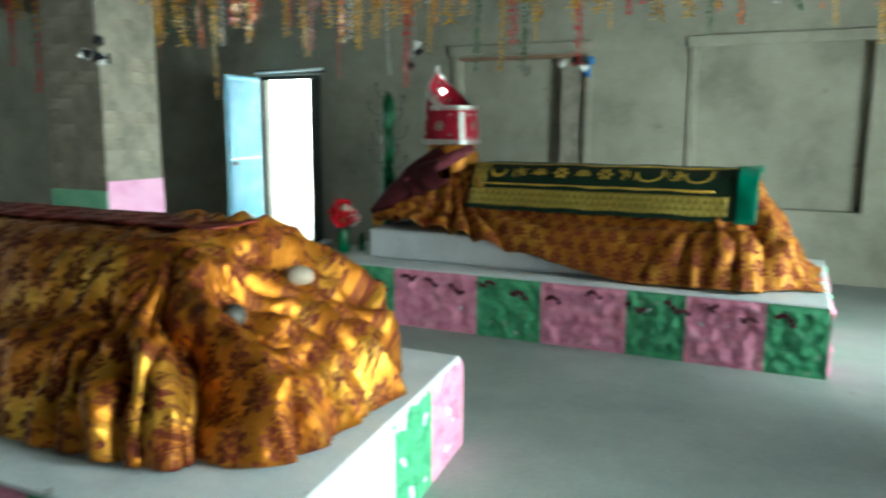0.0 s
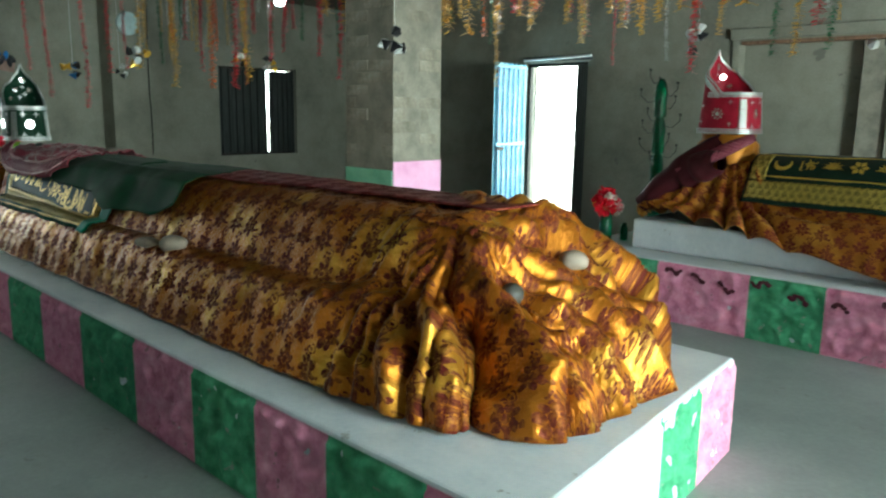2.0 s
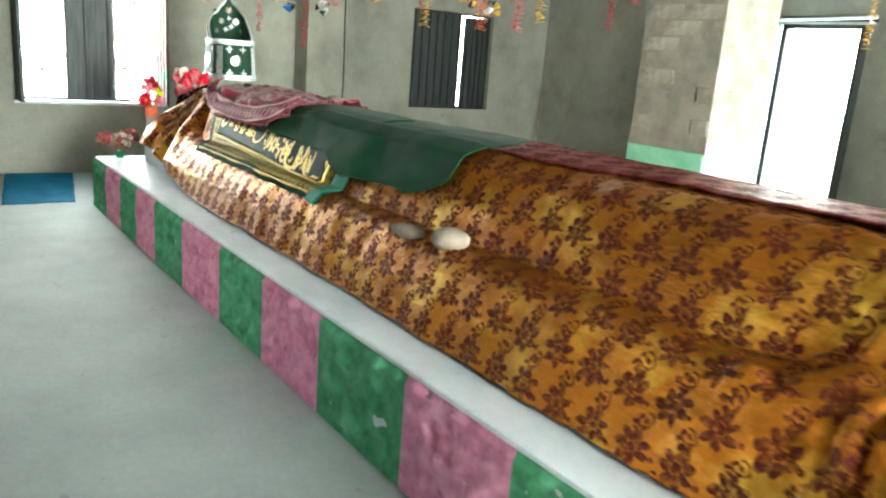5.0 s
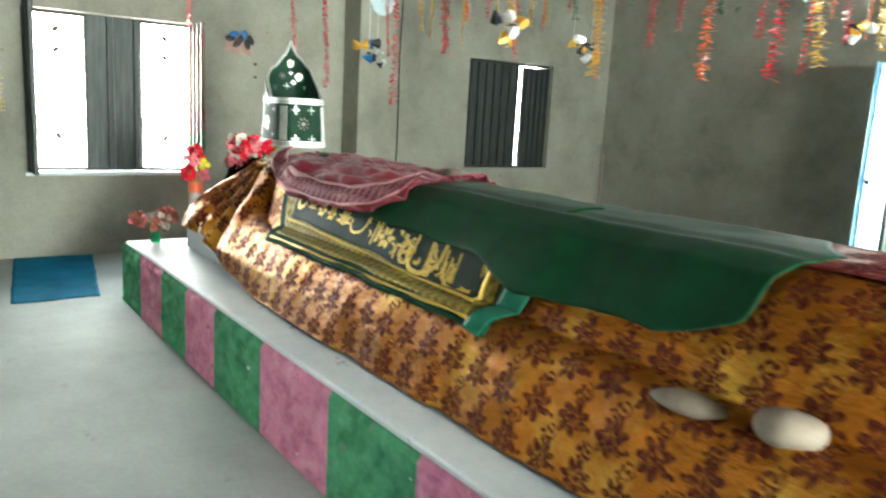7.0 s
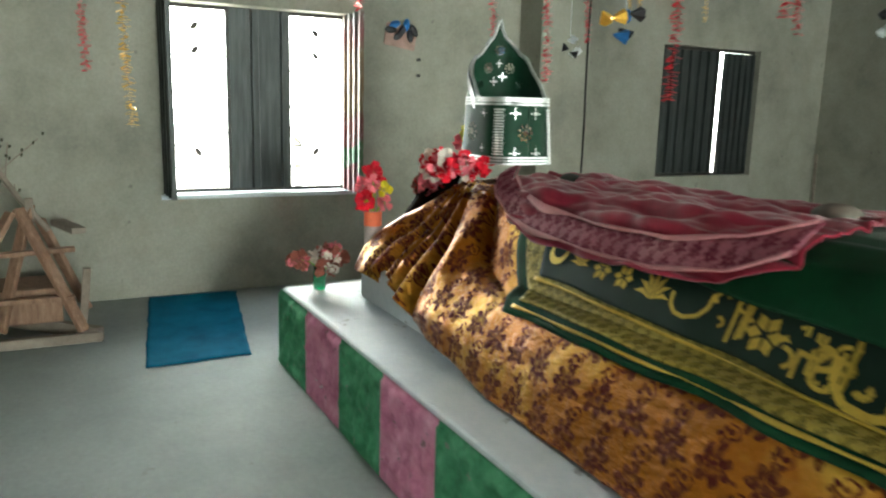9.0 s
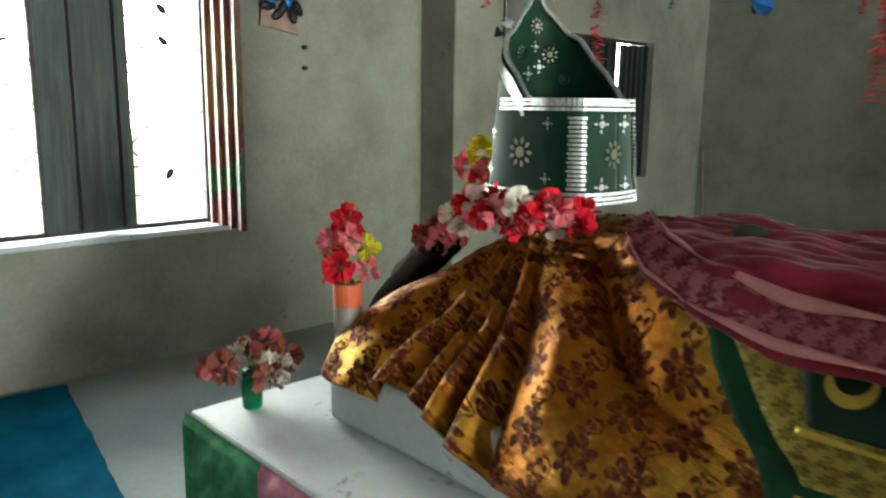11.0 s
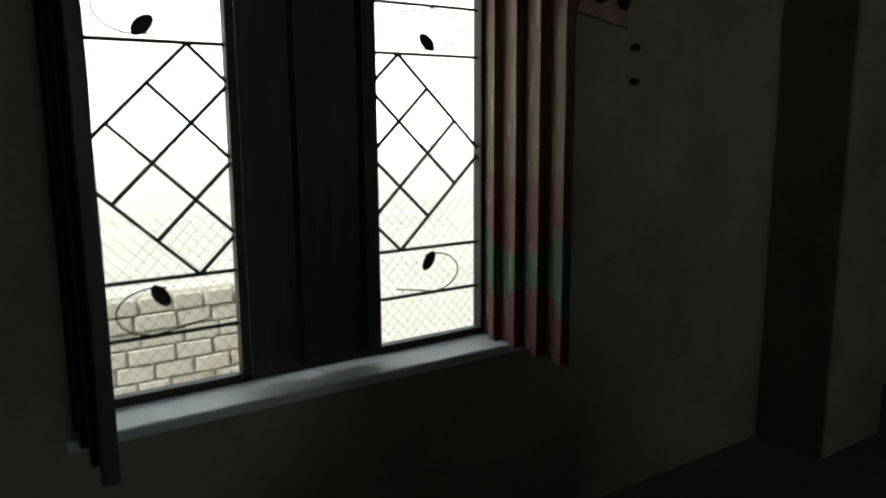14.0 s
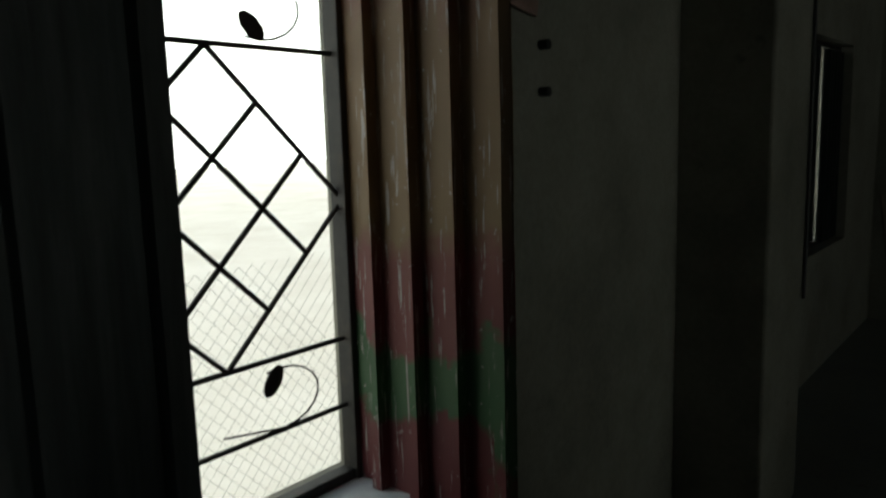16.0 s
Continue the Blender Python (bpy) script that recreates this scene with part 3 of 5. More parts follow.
def grave_cloth(name, label, mat, sec, x0, x1, near, far, foot, head, hem, nu=420, nv=170, folds=1.0, seed=0.0, plain_head=True):
    """A cloth over a grave. foot and head: plan points from which its gathers fan out; hem: rise of the near hem along x."""
    yc = (sec[0][0] + sec[-1][0]) / 2
    floor_z = sec[0][1]
    spread = ((0, x0), (0.32, x0 + 1.7), (0.62, x1 - 1.5), (1, x1))

    def f(u, v):
        x = lerp_table(spread, u)
        s = v + (1 - v) ** 2 * lerp_table(hem, x)
        y, z, total = section_at(sec, min(1.0, s))
        e1, e0 = x1 - x, x - x0
        # towards both ends the cloth hangs in one slope, with no ledge
        slope = max(0.85 * max(0.0, min(1.0, (1.75 - e0) / 0.5)), 0.75 * max(0.0, min(1.0, (1.25 - e1) / 0.6))) if plain_head and s < 0.36 else 0.0
        if slope:
            q = max(0.0, (s - 0.06) / 0.30)
            y, z = y + slope * (sec[0][0] + 0.07 + 0.43 * q - y), z + slope * (floor_z + 0.14 + 0.56 * q - z) * min(1.0, s / 0.06)
        zz = smin(smin(z, lerp_table(near, e1)), lerp_table(far, e0))
        w = 1 - 0.42 * max(0, 1 - e1 / 0.55) ** 2 - 0.22 * max(0, 1 - e0 / 0.30) ** 2
        y = yc + (y - yc) * w
        drop = max(0.0, z - zz)
        # foot end: a few broad uneven gathers and sharp crumples
        k = max(0.0, min(1.0, (1.35 - e1) / 0.8)) * folds
        if k > 0:
            dx, dy = x - foot[0], y - foot[1]
            r = math.hypot(dx, dy)
            th = math.degrees(math.atan2(dy, dx)) + 16 * n3(r * 3.0, dx * 2.0, seed) + 7 * n3(x * 9, y * 9, seed)
            g = sum(h * math.exp(-abs((th - c) / wd) ** 1.4) for c, wd, h in FOOT_PLEATS)
            g += 0.36 * (2 * abs(math.sin(math.radians(th) * 11 + 2 * n3(r * 2, th * 0.03, seed))) - 1.3)
            g *= 0.085 * min(1.5, r / 0.40) * k
            c = k * min(1.0, r / 0.25)
            rid = 0.35 - abs(n3(x * 4.2 + y, y * 5.0 - x, seed + 2)) * 1.9
            rid2 = 0.3 - abs(n3(x * 10 + 2 * zz, y * 11 + 3 * zz, seed + 6)) * 1.6
            g += c * (0.075 * rid + 0.042 * rid2)
            low = min(1.0, 0.35 + (zz - floor_z) * 2.5)
            x += g * 0.75 * dx / (r + 0.1)
            y += g * 0.75 * dy / (r + 0.1)
            zz += g * 0.65 * low
        # head end: many narrow pleats drawn together below the crown
        k = max(0.0, min(1.0, (1.75 - e0) / 0.8))
        if k > 0:
            dx, dy = x - head[0], y - head[1]
            r = math.hypot(dx, dy)
            th = math.atan2(dy, dx) + 0.10 * n3(r * 2.5, dx, seed + 9)
            q = th * 10 + 1.6 * math.sin(th * 4 + seed)
            g = 2 * abs(math.sin(q)) ** 0.75 - 1.25 + 0.5 * n3(th * 6, r * 3, seed)
            g *= 0.058 * k * min(1.2, max(0.0, r - 0.08) / 0.30)
            x += g * 0.6 * dx / (r + 0.1)
            y += g * 0.8 * dy / (r + 0.1)
            zz += g * 0.6
        side = min(1.0, abs(y - yc) / 0.5)
        zz += 0.012 * n3(x * 2.2, y * 5, seed) * side + 0.005 * n3(x * 9, y * 9, seed)
        y += 0.018 * n3(x * 3.5, zz * 3, seed + 4) * side + 0.007 * n3(x * 14, zz * 5, seed + 8) * side
        return x, y, max(zz, floor_z + 0.004 + 0.012 * abs(n3(x * 12, y * 12))), x + (0.9 * drop if e1 < 1.5 else -0.9 * drop), v * total

    ob = part(name, grid(f, nu, nv), mat)
    thicken(ob, 0.006)
    return tagged(ob, label, "cloth")


def rest_on(ob, x, y, reach=0.035):
    """Height of a cloth's top at a plan point."""
    zs = [v.co.z for v in ob.data.vertices if abs(v.co.x - x) < reach and abs(v.co.y - y) < reach and v.co.z > 0.6]
    return sum(zs) / len(zs)


NEAR1 = ((0, 0.47), (0.03, 0.57), (0.10, 0.67), (0.22, 0.77), (0.36, 0.87), (0.46, 1.00), (0.57, 1.13), (0.68, 1.20))
FAR1 = ((0, 0.58), (0.05, 0.72), (0.20, 0.82), (0.40, 0.98), (0.58, 1.15), (0.75, 1.24), (0.95, 1.26))
HEM1 = ((-7.1, 0.06), (-6.9, 0.05), (-6.5, 0.10), (-6.2, 0.05), (-5.9, 0.012), (-5.4, 0.0))
long_cloth = grave_cloth("grave_cloth", "gold brocade chadar with dark red flowers draped over the long grave", M_GOLD, SEC1, -6.98, 0.07, NEAR1, FAR1, (-0.60, 0.68), (-6.36, 0.82), HEM1)
SEC2 = ((3.83, 0.468), (3.88, 0.60), (3.95, 0.74), (4.00, 0.80), (4.10, 0.83), (4.18, 0.98), (4.27, 1.16), (4.36, 1.21), (4.74, 1.21), (4.84, 1.15), (5.0, 0.85), (5.15, 0.8), (5.28, 0.468))
NEAR2 = ((0, 0.47), (0.08, 0.52), (0.2, 0.70), (0.36, 0.95), (0.5, 1.16), (0.6, 1.23))
FAR2 = ((0, 0.72), (0.08, 0.82), (0.25, 0.98), (0.42, 1.12), (0.6, 1.22))
grave_cloth("grave_cloth", "gold and brown patterned cloth draped over the second grave", M_GOLD2, SEC2, -1.78, 1.66, NEAR2, FAR2, (1.0, 4.35), (-1.2, 4.45), ((-1.5, 0.17), (0.4, 0.0)), 240, 90, 0.7, 3.0, False)


def along(value, x):
    return lerp_table(value, x) if isinstance(value, tuple) else value


def overlay(name, label, mat, sec, x0, x1, s0, s1, lift, crease=0.012, seed=0.0, nu=90, nv=46, thick=0.006, ripple=(3.3, 5.0), parent=None, top_ease=0.0):
    """A cloth lying over a grave's section. x0, x1: its ends, or tables of them from the low to the high hem; s0, s1: its hems as shares of the section, or tables along x."""
    def f(u, v):
        a, b = along(x0, v), along(x1, v)
        x = a + (b - a) * u
        lo, hi = along(s0, x), along(s1, x)
        s = lo + (hi - lo) * v + 0.012 * n3(x * 3, seed) * (1 - v)
        s = max(0.0, min(1.0, s))
        y, z, total = section_at(sec, s)
        y2, z2, _ = section_at(sec, min(1, s + 0.03))
        y1, z1, _ = section_at(sec, max(0, s - 0.03))
        ny, nz = -(z2 - z1), (y2 - y1)
        l = math.hypot(ny, nz) or 1
        k = lift * (1 - top_ease * max(0.0, min(1.0, (s - 0.36) / 0.06))) + crease * (1 - 0.6 * top_ease * max(0.0, min(1.0, (s - 0.36) / 0.06))) * (n3(x * ripple[0], s * ripple[1], seed) + 0.5 * n3(x * 2.4 * ripple[0], s * 2 * ripple[1], seed) + 0.6)
        return x, y + ny / l * k, z + nz / l * k, x, s * total
    ob = part(name, grid(f, nu, nv), mat, parent)
    thicken(ob, thick)
    return tagged(ob, label, "cloth") if parent is None else ob


def shifted(table, d):
    return tuple((x, y + d) for x, y in table)


GREEN_LOW = ((-4.75, 0.305), (-3.8, 0.285), (-3.5, 0.245), (-3.2, 0.262), (-2.93, 0.262), (-2.68, 0.30), (-2.5, 0.40))
green = overlay("green_satin_cloth", "plain dark green satin cloth folded over the grave ridge", M_SATIN, SEC1, -4.75, ((0, -2.66), (0.35, -2.58), (1, -2.85)), GREEN_LOW, 0.66, 0.030, 0.024, 2.0, 130, 70, ripple=(2.0, 6.0), top_ease=0.8)
panel = overlay("calligraphy_cloth", "green cloth with olive gold woven panel over the grave side", M_SATIN, SEC1, ((0, -5.42), (0.4, -5.66), (1, -5.85)), ((0, -3.50), (1, -3.55)), 0.145, 0.50, 0.014, 0.006, 5.0)
overlay("gold_field", "olive gold woven field", M_OLIVE, SEC1, ((0, -5.38), (1, -5.62)), -3.62, ((-5.4, 0.170), (-3.6, 0.160)), 0.31, 0.020, 0.006, 5.0, 80, 24, parent=panel)
overlay("border", "teal satin corner", M_TEAL, SEC1, ((0, -3.61), (1, -3.58)), ((0, -3.52), (1, -3.45)), 0.142, 0.262, 0.024, 0.012, 5.0, 10, 24, parent=panel)
BAND_LOW = ((-5.5, 0.250), (-4.65, 0.232), (-3.69, 0.198))
overlay("inscription_band", "dark green band for the script", M_NAVY, SEC1, ((0, -5.42), (1, -5.50)), -3.70, BAND_LOW, shifted(BAND_LOW, 0.092), 0.026, 0.006, 5.0, 80, 16, parent=panel)
for d in (-0.012, 0.090):
    overlay("gold_stripe", "", M_THREAD, SEC1, -5.44, -3.68, shifted(BAND_LOW, d), shifted(BAND_LOW, d + 0.007), 0.029, 0.006, 5.0, 80, 2, parent=panel)
overlay("gold_stripe", "", M_THREAD, SEC1, -3.70, -3.685, 0.198, 0.29, 0.029, 0.006, 5.0, 2, 16, parent=panel)
overlay("gold_stripe", "", M_THREAD, SEC1, -5.38, -3.62, 0.154, 0.158, 0.026, 0.006, 5.0, 80, 2, parent=panel)


def on_section(sec, x, s, lift):
    y, z, _ = section_at(sec, s)
    y2, z2, _ = section_at(sec, s + 0.02)
    y1, z1, _ = section_at(sec, s - 0.02)
    t = Vector((0, y2 - y1, z2 - z1)).normalized()
    n = Vector((1, 0, 0)).cross(t)
    return Vector((x, y, z)) + n * lift, t, n


def motif(parent, sec, x, s, size, kind, lift, mat):
    """A flat woven sign: crescent, flower, leaf spray or block of strokes."""
    o, t, n = on_section(sec, x, s, lift)
    ax = Vector((1, 0, 0))
    bm = bmesh.new()
    def poly(pts):
        fs = bm.faces.new([bm.verts.new(o + ax * (px * size) + t * (py * size)) for px, py in pts])
        return fs
    def stroke(pts, w):
        for (x0, y0), (x1, y1) in zip(pts, pts[1:]):
            d = math.hypot(x1 - x0, y1 - y0) or 1
            px, py = -(y1 - y0) / d * w, (x1 - x0) / d * w
            poly([(x0 + px, y0 + py), (x1 + px, y1 + py), (x1 - px, y1 - py), (x0 - px, y0 - py)])
    if kind == "moon":
        k = 12
        out = [(math.cos(a), math.sin(a)) for a in [math.radians(-200 + 220 * i / k) for i in range(k + 1)]]
        inn = [(0.75 * math.cos(a), 0.75 * math.sin(a) + 0.3) for a in [math.radians(-195 + 210 * i / k) for i in range(k + 1)]]
        for i in range(k):
            poly([out[i], out[i + 1], inn[i + 1], inn[i]])
    elif kind == "flower":
        for i in range(6):
            a = math.radians(60 * i)
            c, q = math.cos(a), math.sin(a)
            poly([(0.15 * c, 0.15 * q), (0.6 * c - 0.3 * q, 0.6 * q + 0.3 * c), (c, q), (0.6 * c + 0.3 * q, 0.6 * q - 0.3 * c)])
    elif kind == "leaf":
        for i in range(7):
            a = math.radians(180 - 30 * i)
            c, q = math.cos(a), math.sin(a)
            poly([(0, -0.5), (0.6 * c - 0.12 * q, 0.6 * q + 0.12 * c - 0.2), (1.1 * c, 1.1 * q - 0.3), (0.6 * c + 0.12 * q, 0.6 * q - 0.12 * c - 0.2)])
    elif kind == "hook":
        stroke([(-1.6, 0.4), (-1.5, -0.3), (-1.0, -0.8), (-0.2, -0.9), (0.7, -0.6), (1.2, 0.0), (1.3, 0.9)], 0.13)
    else:
        rnd = random.Random(int(abs(x) * 1000))
        for i in range(5):
            cx, cy, rr, a0 = rnd.uniform(-0.8, 0.8), rnd.uniform(-0.7, 0.7), rnd.uniform(0.22, 0.5), rnd.uniform(0, 360)
            arc = [math.radians(a0 + 38 * n) for n in range(rnd.randint(4, 7))]
            stroke([(cx + rr * math.cos(b), cy + 0.7 * rr * math.sin(b)) for b in arc], rnd.uniform(0.06, 0.12))
        for i in range(3):
            px = rnd.uniform(-0.9, 0.9)
            stroke([(px, rnd.uniform(-0.9, -0.3)), (px + rnd.uniform(-0.1, 0.1), rnd.uniform(0.4, 1.0))], 0.08)
            dx, dy = rnd.uniform(-0.9, 0.9), rnd.uniform(-0.9, 0.9)
            poly([(dx - 0.1, dy), (dx, dy - 0.1), (dx + 0.1, dy), (dx, dy + 0.1)])
    return part("woven_motif", bm, mat, parent)


for k, x, z in (("moon", -5.36, .05), ("leaf", -5.23, .045), ("flower", -5.11, .045), ("flower", -5.0, .045), ("leaf", -4.86, .07), ("hook", -4.70, .05), ("strokes", -4.55, .075), ("flower", -4.44, .06), ("strokes", -4.33, .08), ("strokes", -4.20, .08), ("hook", -4.10, .085), ("strokes", -4.02, .08), ("strokes", -3.92, .075), ("hook", -3.83, .08), ("strokes", -3.77, .06)):
    motif(panel, SEC1, x, lerp_table(BAND_LOW, x) + 0.045, z, k, 0.038, M_THREAD)

# crimson velvet on top, with a paler border
VELVET_LOW = ((-5.97, 0.375), (-5.85, 0.335), (-5.7, 0.315), (-5.49, 0.300), (-5.18, 0.291), (-4.85, 0.294), (-4.59, 0.312), (-4.40, 0.352))
red = overlay("velvet_cloth", "crimson velvet cloth with woven rose border on top of the grave", M_VELVET, SEC1, -5.97, ((0, -4.42), (0.4, -4.42), (1, -4.55)), VELVET_LOW, 0.64, 0.046, 0.042, 7.0, 150, 90, ripple=(4.0, 46.0), top_ease=0.5)
overlay("border", "rose woven border", M_ROSEBORDER, SEC1, -5.96, -4.42, shifted(VELVET_LOW, 0.008), shifted(VELVET_LOW, 0.046), 0.088, 0.012, 7.0, 90, 8, ripple=(2.2, 10.0), parent=red)
for d in (0.006, 0.046):
    overlay("piping", "pale pink edge line", M_PIPING, SEC1, -5.95, -4.43, shifted(VELVET_LOW, d), shifted(VELVET_LOW, d + 0.004), 0.093, 0.012, 7.0, 90, 2, ripple=(2.2, 10.0), parent=red)

# added strip: paints the ridge top darker than the lit sides
ridge_tone = overlay("ridge_cloth", "strip of darkened brocade for the dim look of the grave's top", M_RIDGE, SEC1, -2.75, -0.50, ((-2.4, 0.405), (-1.6, 0.432), (-0.5, 0.44)), 0.64, 0.008, 0.006, 13.0)

# second grave: green and gold panel
panel2 = overlay("calligraphy_cloth", "dark green cloth with olive gold panels over the second grave", M_NAVY, SEC2, -0.92, 1.12, 0.235, 0.62, 0.030, 0.006, 11.0)
overlay("border", "teal satin edge", M_TEAL, SEC2, 1.10, 1.24, 0.22, 0.62, 0.034, 0.03, 11.0, 10, 20, parent=panel2)
overlay("gold_panel", "", M_OLIVE, SEC2, -0.9, 1.05, 0.250, 0.315, 0.037, 0.006, 11.0, 80, 8, parent=panel2)
overlay("gold_panel", "", M_OLIVE, SEC2, -0.9, -0.78, 0.315, 0.42, 0.037, 0.006, 11.0, 10, 8, parent=panel2)
overlay("gold_stripe", "", M_THREAD, SEC2, -0.78, 0.95, 0.328, 0.334, 0.037, 0.006, 11.0, 80, 2, parent=panel2)
overlay("gold_stripe", "", M_THREAD, SEC2, -0.88, 1.1, 0.412, 0.418, 0.037, 0.006, 11.0, 80, 2, parent=panel2)
for i, k in enumerate(("moon", "strokes", "leaf", "flower", "leaf", "flower", "strokes", "hook", "strokes", "hook")):
    motif(panel2, SEC2, -0.68 + i * 0.17, 0.372, 0.065, k, 0.046, M_THREAD)


# ---- stones on the cloths ----
def stone(name, label, mat, at, size, seed):
    bm = bmesh.new()
    bmesh.ops.create_icosphere(bm, subdivisions=3, radius=1.0)
    for v in bm.verts:
        v.co *= 1 + 0.12 * n3(v.co.x * 1.3 + seed, v.co.y * 1.3, v.co.z)
        v.co = Vector((v.co.x * size[0], v.co.y * size[1], v.co.z * size[2]))
    ob = part(name, bm, mat, smooth=True)
    ob.matrix_basis = pose(at[0], at[1], at[2], 0, 0, at[3])
    return tagged(ob, label, "stone")


stone("river_stone", "smooth pale oval stone lying on the grave cloth", M_STONE, (-2.44, 0.39, rest_on(long_cloth, -2.44, 0.39) + 0.03, 20), (0.085, 0.06, 0.048), 1)
stone("river_stone", "flat long grey stone lying on the grave cloth", M_STONE, (-2.70, 0.365, rest_on(long_cloth, -2.70, 0.365) + 0.018, 10), (0.105, 0.045, 0.032), 2)
stone("river_stone", "round pale stone on the sloping end of the cloth", M_STONE, (-0.30, 1.04, rest_on(long_cloth, -0.30, 1.04) + 0.03, 40), (0.062, 0.05, 0.042), 3)
stone("river_stone", "dark round stone in a fold of the cloth", M_DARKSTONE, (-0.30, 0.65, rest_on(long_cloth, -0.30, 0.65) + 0.045, 0), (0.042, 0.05, 0.045), 4)
stone("river_stone", "grey stone resting on the crimson velvet", M_GREYSTONE, (-4.62, 0.98, 1.195, 0), (0.08, 0.045, 0.035), 5)
stone("river_stone", "dark oval stone resting on the velvet edge", M_DARKSTONE, (-5.72, 0.82, 1.195, 30), (0.055, 0.035, 0.028), 6)


# ---- velvet crowns at the grave heads ----
def crown(name, label, mat, at, rx, ry, low, high, back, rz=0):
    """Rounded velvet crown: a low band with an ogee back rising to a point."""
    t = thing(name, label, "headdress", at)
    def rim(a):
        d = abs((math.degrees(a) - back + 180) % 360 - 180)
        ogee = ((0, 1.0), (6, 0.86), (14, 0.76), (24, 0.70), (40, 0.56), (55, 0.50), (72, 0.34), (88, 0.22), (105, 0.04), (112, 0.0))
        return low + (high - low) * lerp_table(ogee, d)
    def foot(a, z):
        p = 3.2
        c, s = math.cos(a), math.sin(a)
        r = (abs(c) ** p + abs(s) ** p) ** (-1 / p)
        k = 1.04 - 0.24 * max(0, z) / high
        return rx * r * c * k, ry * r * s * k
    def f(u, v):
        a = 2 * math.pi * u
        z = rim(a) * v
        x, y = foot(a, z)
        return x, y, z, u, z
    shell = part("shell", grid(f, 96, 14), mat, t)
    thicken(shell, 0.012)
    lid = bmesh.new()
    ring = [lid.verts.new((*foot(2 * math.pi * i / 48, low - 0.03), low - 0.03)) for i in range(48)]
    lid.faces.new(ring)
    part("inner_top", lid, mat, t)
    def band(z0, z1, a0, a1, n=60, out=0.006):
        bm = bmesh.new()
        rows = []
        for z in (z0, z1):
            rows.append([])
            for i in range(n + 1):
                a = math.radians(a0 + (a1 - a0) * i / n)
                x, y = foot(a, z)
                l = math.hypot(x, y)
                rows[-1].append(bm.verts.new((x * (1 + (out + 0.002 * (i % 2)) / l), y * (1 + (out + 0.002 * (i % 2)) / l), z)))
        for i in range(n):
            bm.faces.new((rows[0][i], rows[0][i + 1], rows[1][i + 1], rows[1][i]))
        ob = part("silver_braid", bm, M_SILVER, t)
        thicken(ob, 0.006)
    for z in (0.0, 0.014, 0.028):
        band(z, z + 0.009, 0, 360, 120, 0.016)
    for z in (low - 0.022, low - 0.008, low + 0.006):
        band(z, z + 0.009, back + 80, back + 280, 100, 0.016)
    for a in (-46, 41):
        for i in range(int((low - 0.07) / 0.013)):
            band(0.045 + i * 0.013, 0.053 + i * 0.013, a - 7 + (i % 2), a + 7 - (i % 2), 4, 0.016)
    # braid along the ogee rim
    ring = [(2 * math.pi * i / 120, rim(2 * math.pi * i / 120)) for i in range(121)]
    part("rim_cord", tube(bmesh.new(), [(*foot(a, z), z + 0.004) for a, z in ring], 0.009, 6), M_SILVER, t)
    bm = bmesh.new()
    for (a, z), (a2, z2) in zip(ring[::1], ring[1:]):
        # short silver stitches below the rim
        if z < low + 0.02:
            continue
        x, y = foot(a, z)
        l = math.hypot(x, y)
        o = Vector((x, y, 0)) * (1 + 0.015 / l)
        d = Vector((-y, x, 0)) / l * 0.0055
        bm.faces.new([bm.verts.new(q) for q in (o - d + Vector((0, 0, z - 0.06)), o + d + Vector((0, 0, z - 0.06)), o + d + Vector((0, 0, z - 0.008)), o - d + Vector((0, 0, z - 0.008)))])
    thicken(part("rim_braid", bm, M_SILVER, t), 0.004)
    def stud(a, z, r, petals):
        x, y = foot(a, z)
        x2, y2 = foot(a + 0.05, z)
        tx = Vector((x2 - x, y2 - y, 0)).normalized()
        n = Vector((tx.y, -tx.x, 0))
        if n.dot(Vector((x, y, 0))) < 0:
            n = -n
        inward = abs((math.degrees(a) - back + 180) % 360 - 180) < 60
        o = Vector((x, y, z)) + n * (-0.014 if inward else 0.016)
        bm = bmesh.new()
        up = Vector((0, 0, 1))
        for i in range(petals):
            b = 2 * math.pi * i / petals
            d = tx * math.cos(b) + up * math.sin(b)
            e = up * math.cos(b) - tx * math.sin(b)
            bm.faces.new([bm.verts.new(o + d * r * p + e * r * q) for p, q in ((0.45, 0), (0.72, 0.16), (1.0, 0), (0.72, -0.16))])
        ring = [bm.verts.new(o + n * (-0.002 if inward else 0.002) + (tx * math.cos(2 * math.pi * i / 10) + up * math.sin(2 * math.pi * i / 10)) * r * 0.36) for i in range(10)]
        bm.faces.new(ring)
        part("mirror_flower", bm, M_MIRROR if petals > 6 else M_SILVER, t)
    for da, z, r, p in ((-95, 0.5, 0.05, 9), (-8, 0.5, 0.045, 9), (-25, 0.8, 0.03, 4), (12, 0.8, 0.03, 4), (-25, 0.18, 0.03, 4), (12, 0.18, 0.03, 4), (-130, 0.7, 0.022, 4), (-130, 0.3, 0.022, 4), (-150, 0.5, 0.02, 4), (-68, 0.8, 0.02, 4), (-68, 0.25, 0.02, 4)):
        stud(math.radians(da), z * low, r, p)
    for da, z, r, p in ((0, 0.62, 0.03, 9), (-22, 0.40, 0.03, 9), (24, 0.40, 0.028, 9), (-8, 0.30, 0.025, 4), (10, 0.24, 0.025, 4), (0, 0.46, 0.02, 4), (40, 0.2, 0.022, 9), (-40, 0.2, 0.022, 9)):
        stud(math.radians(back + da), low + (high - low) * z, r, p)
    return t


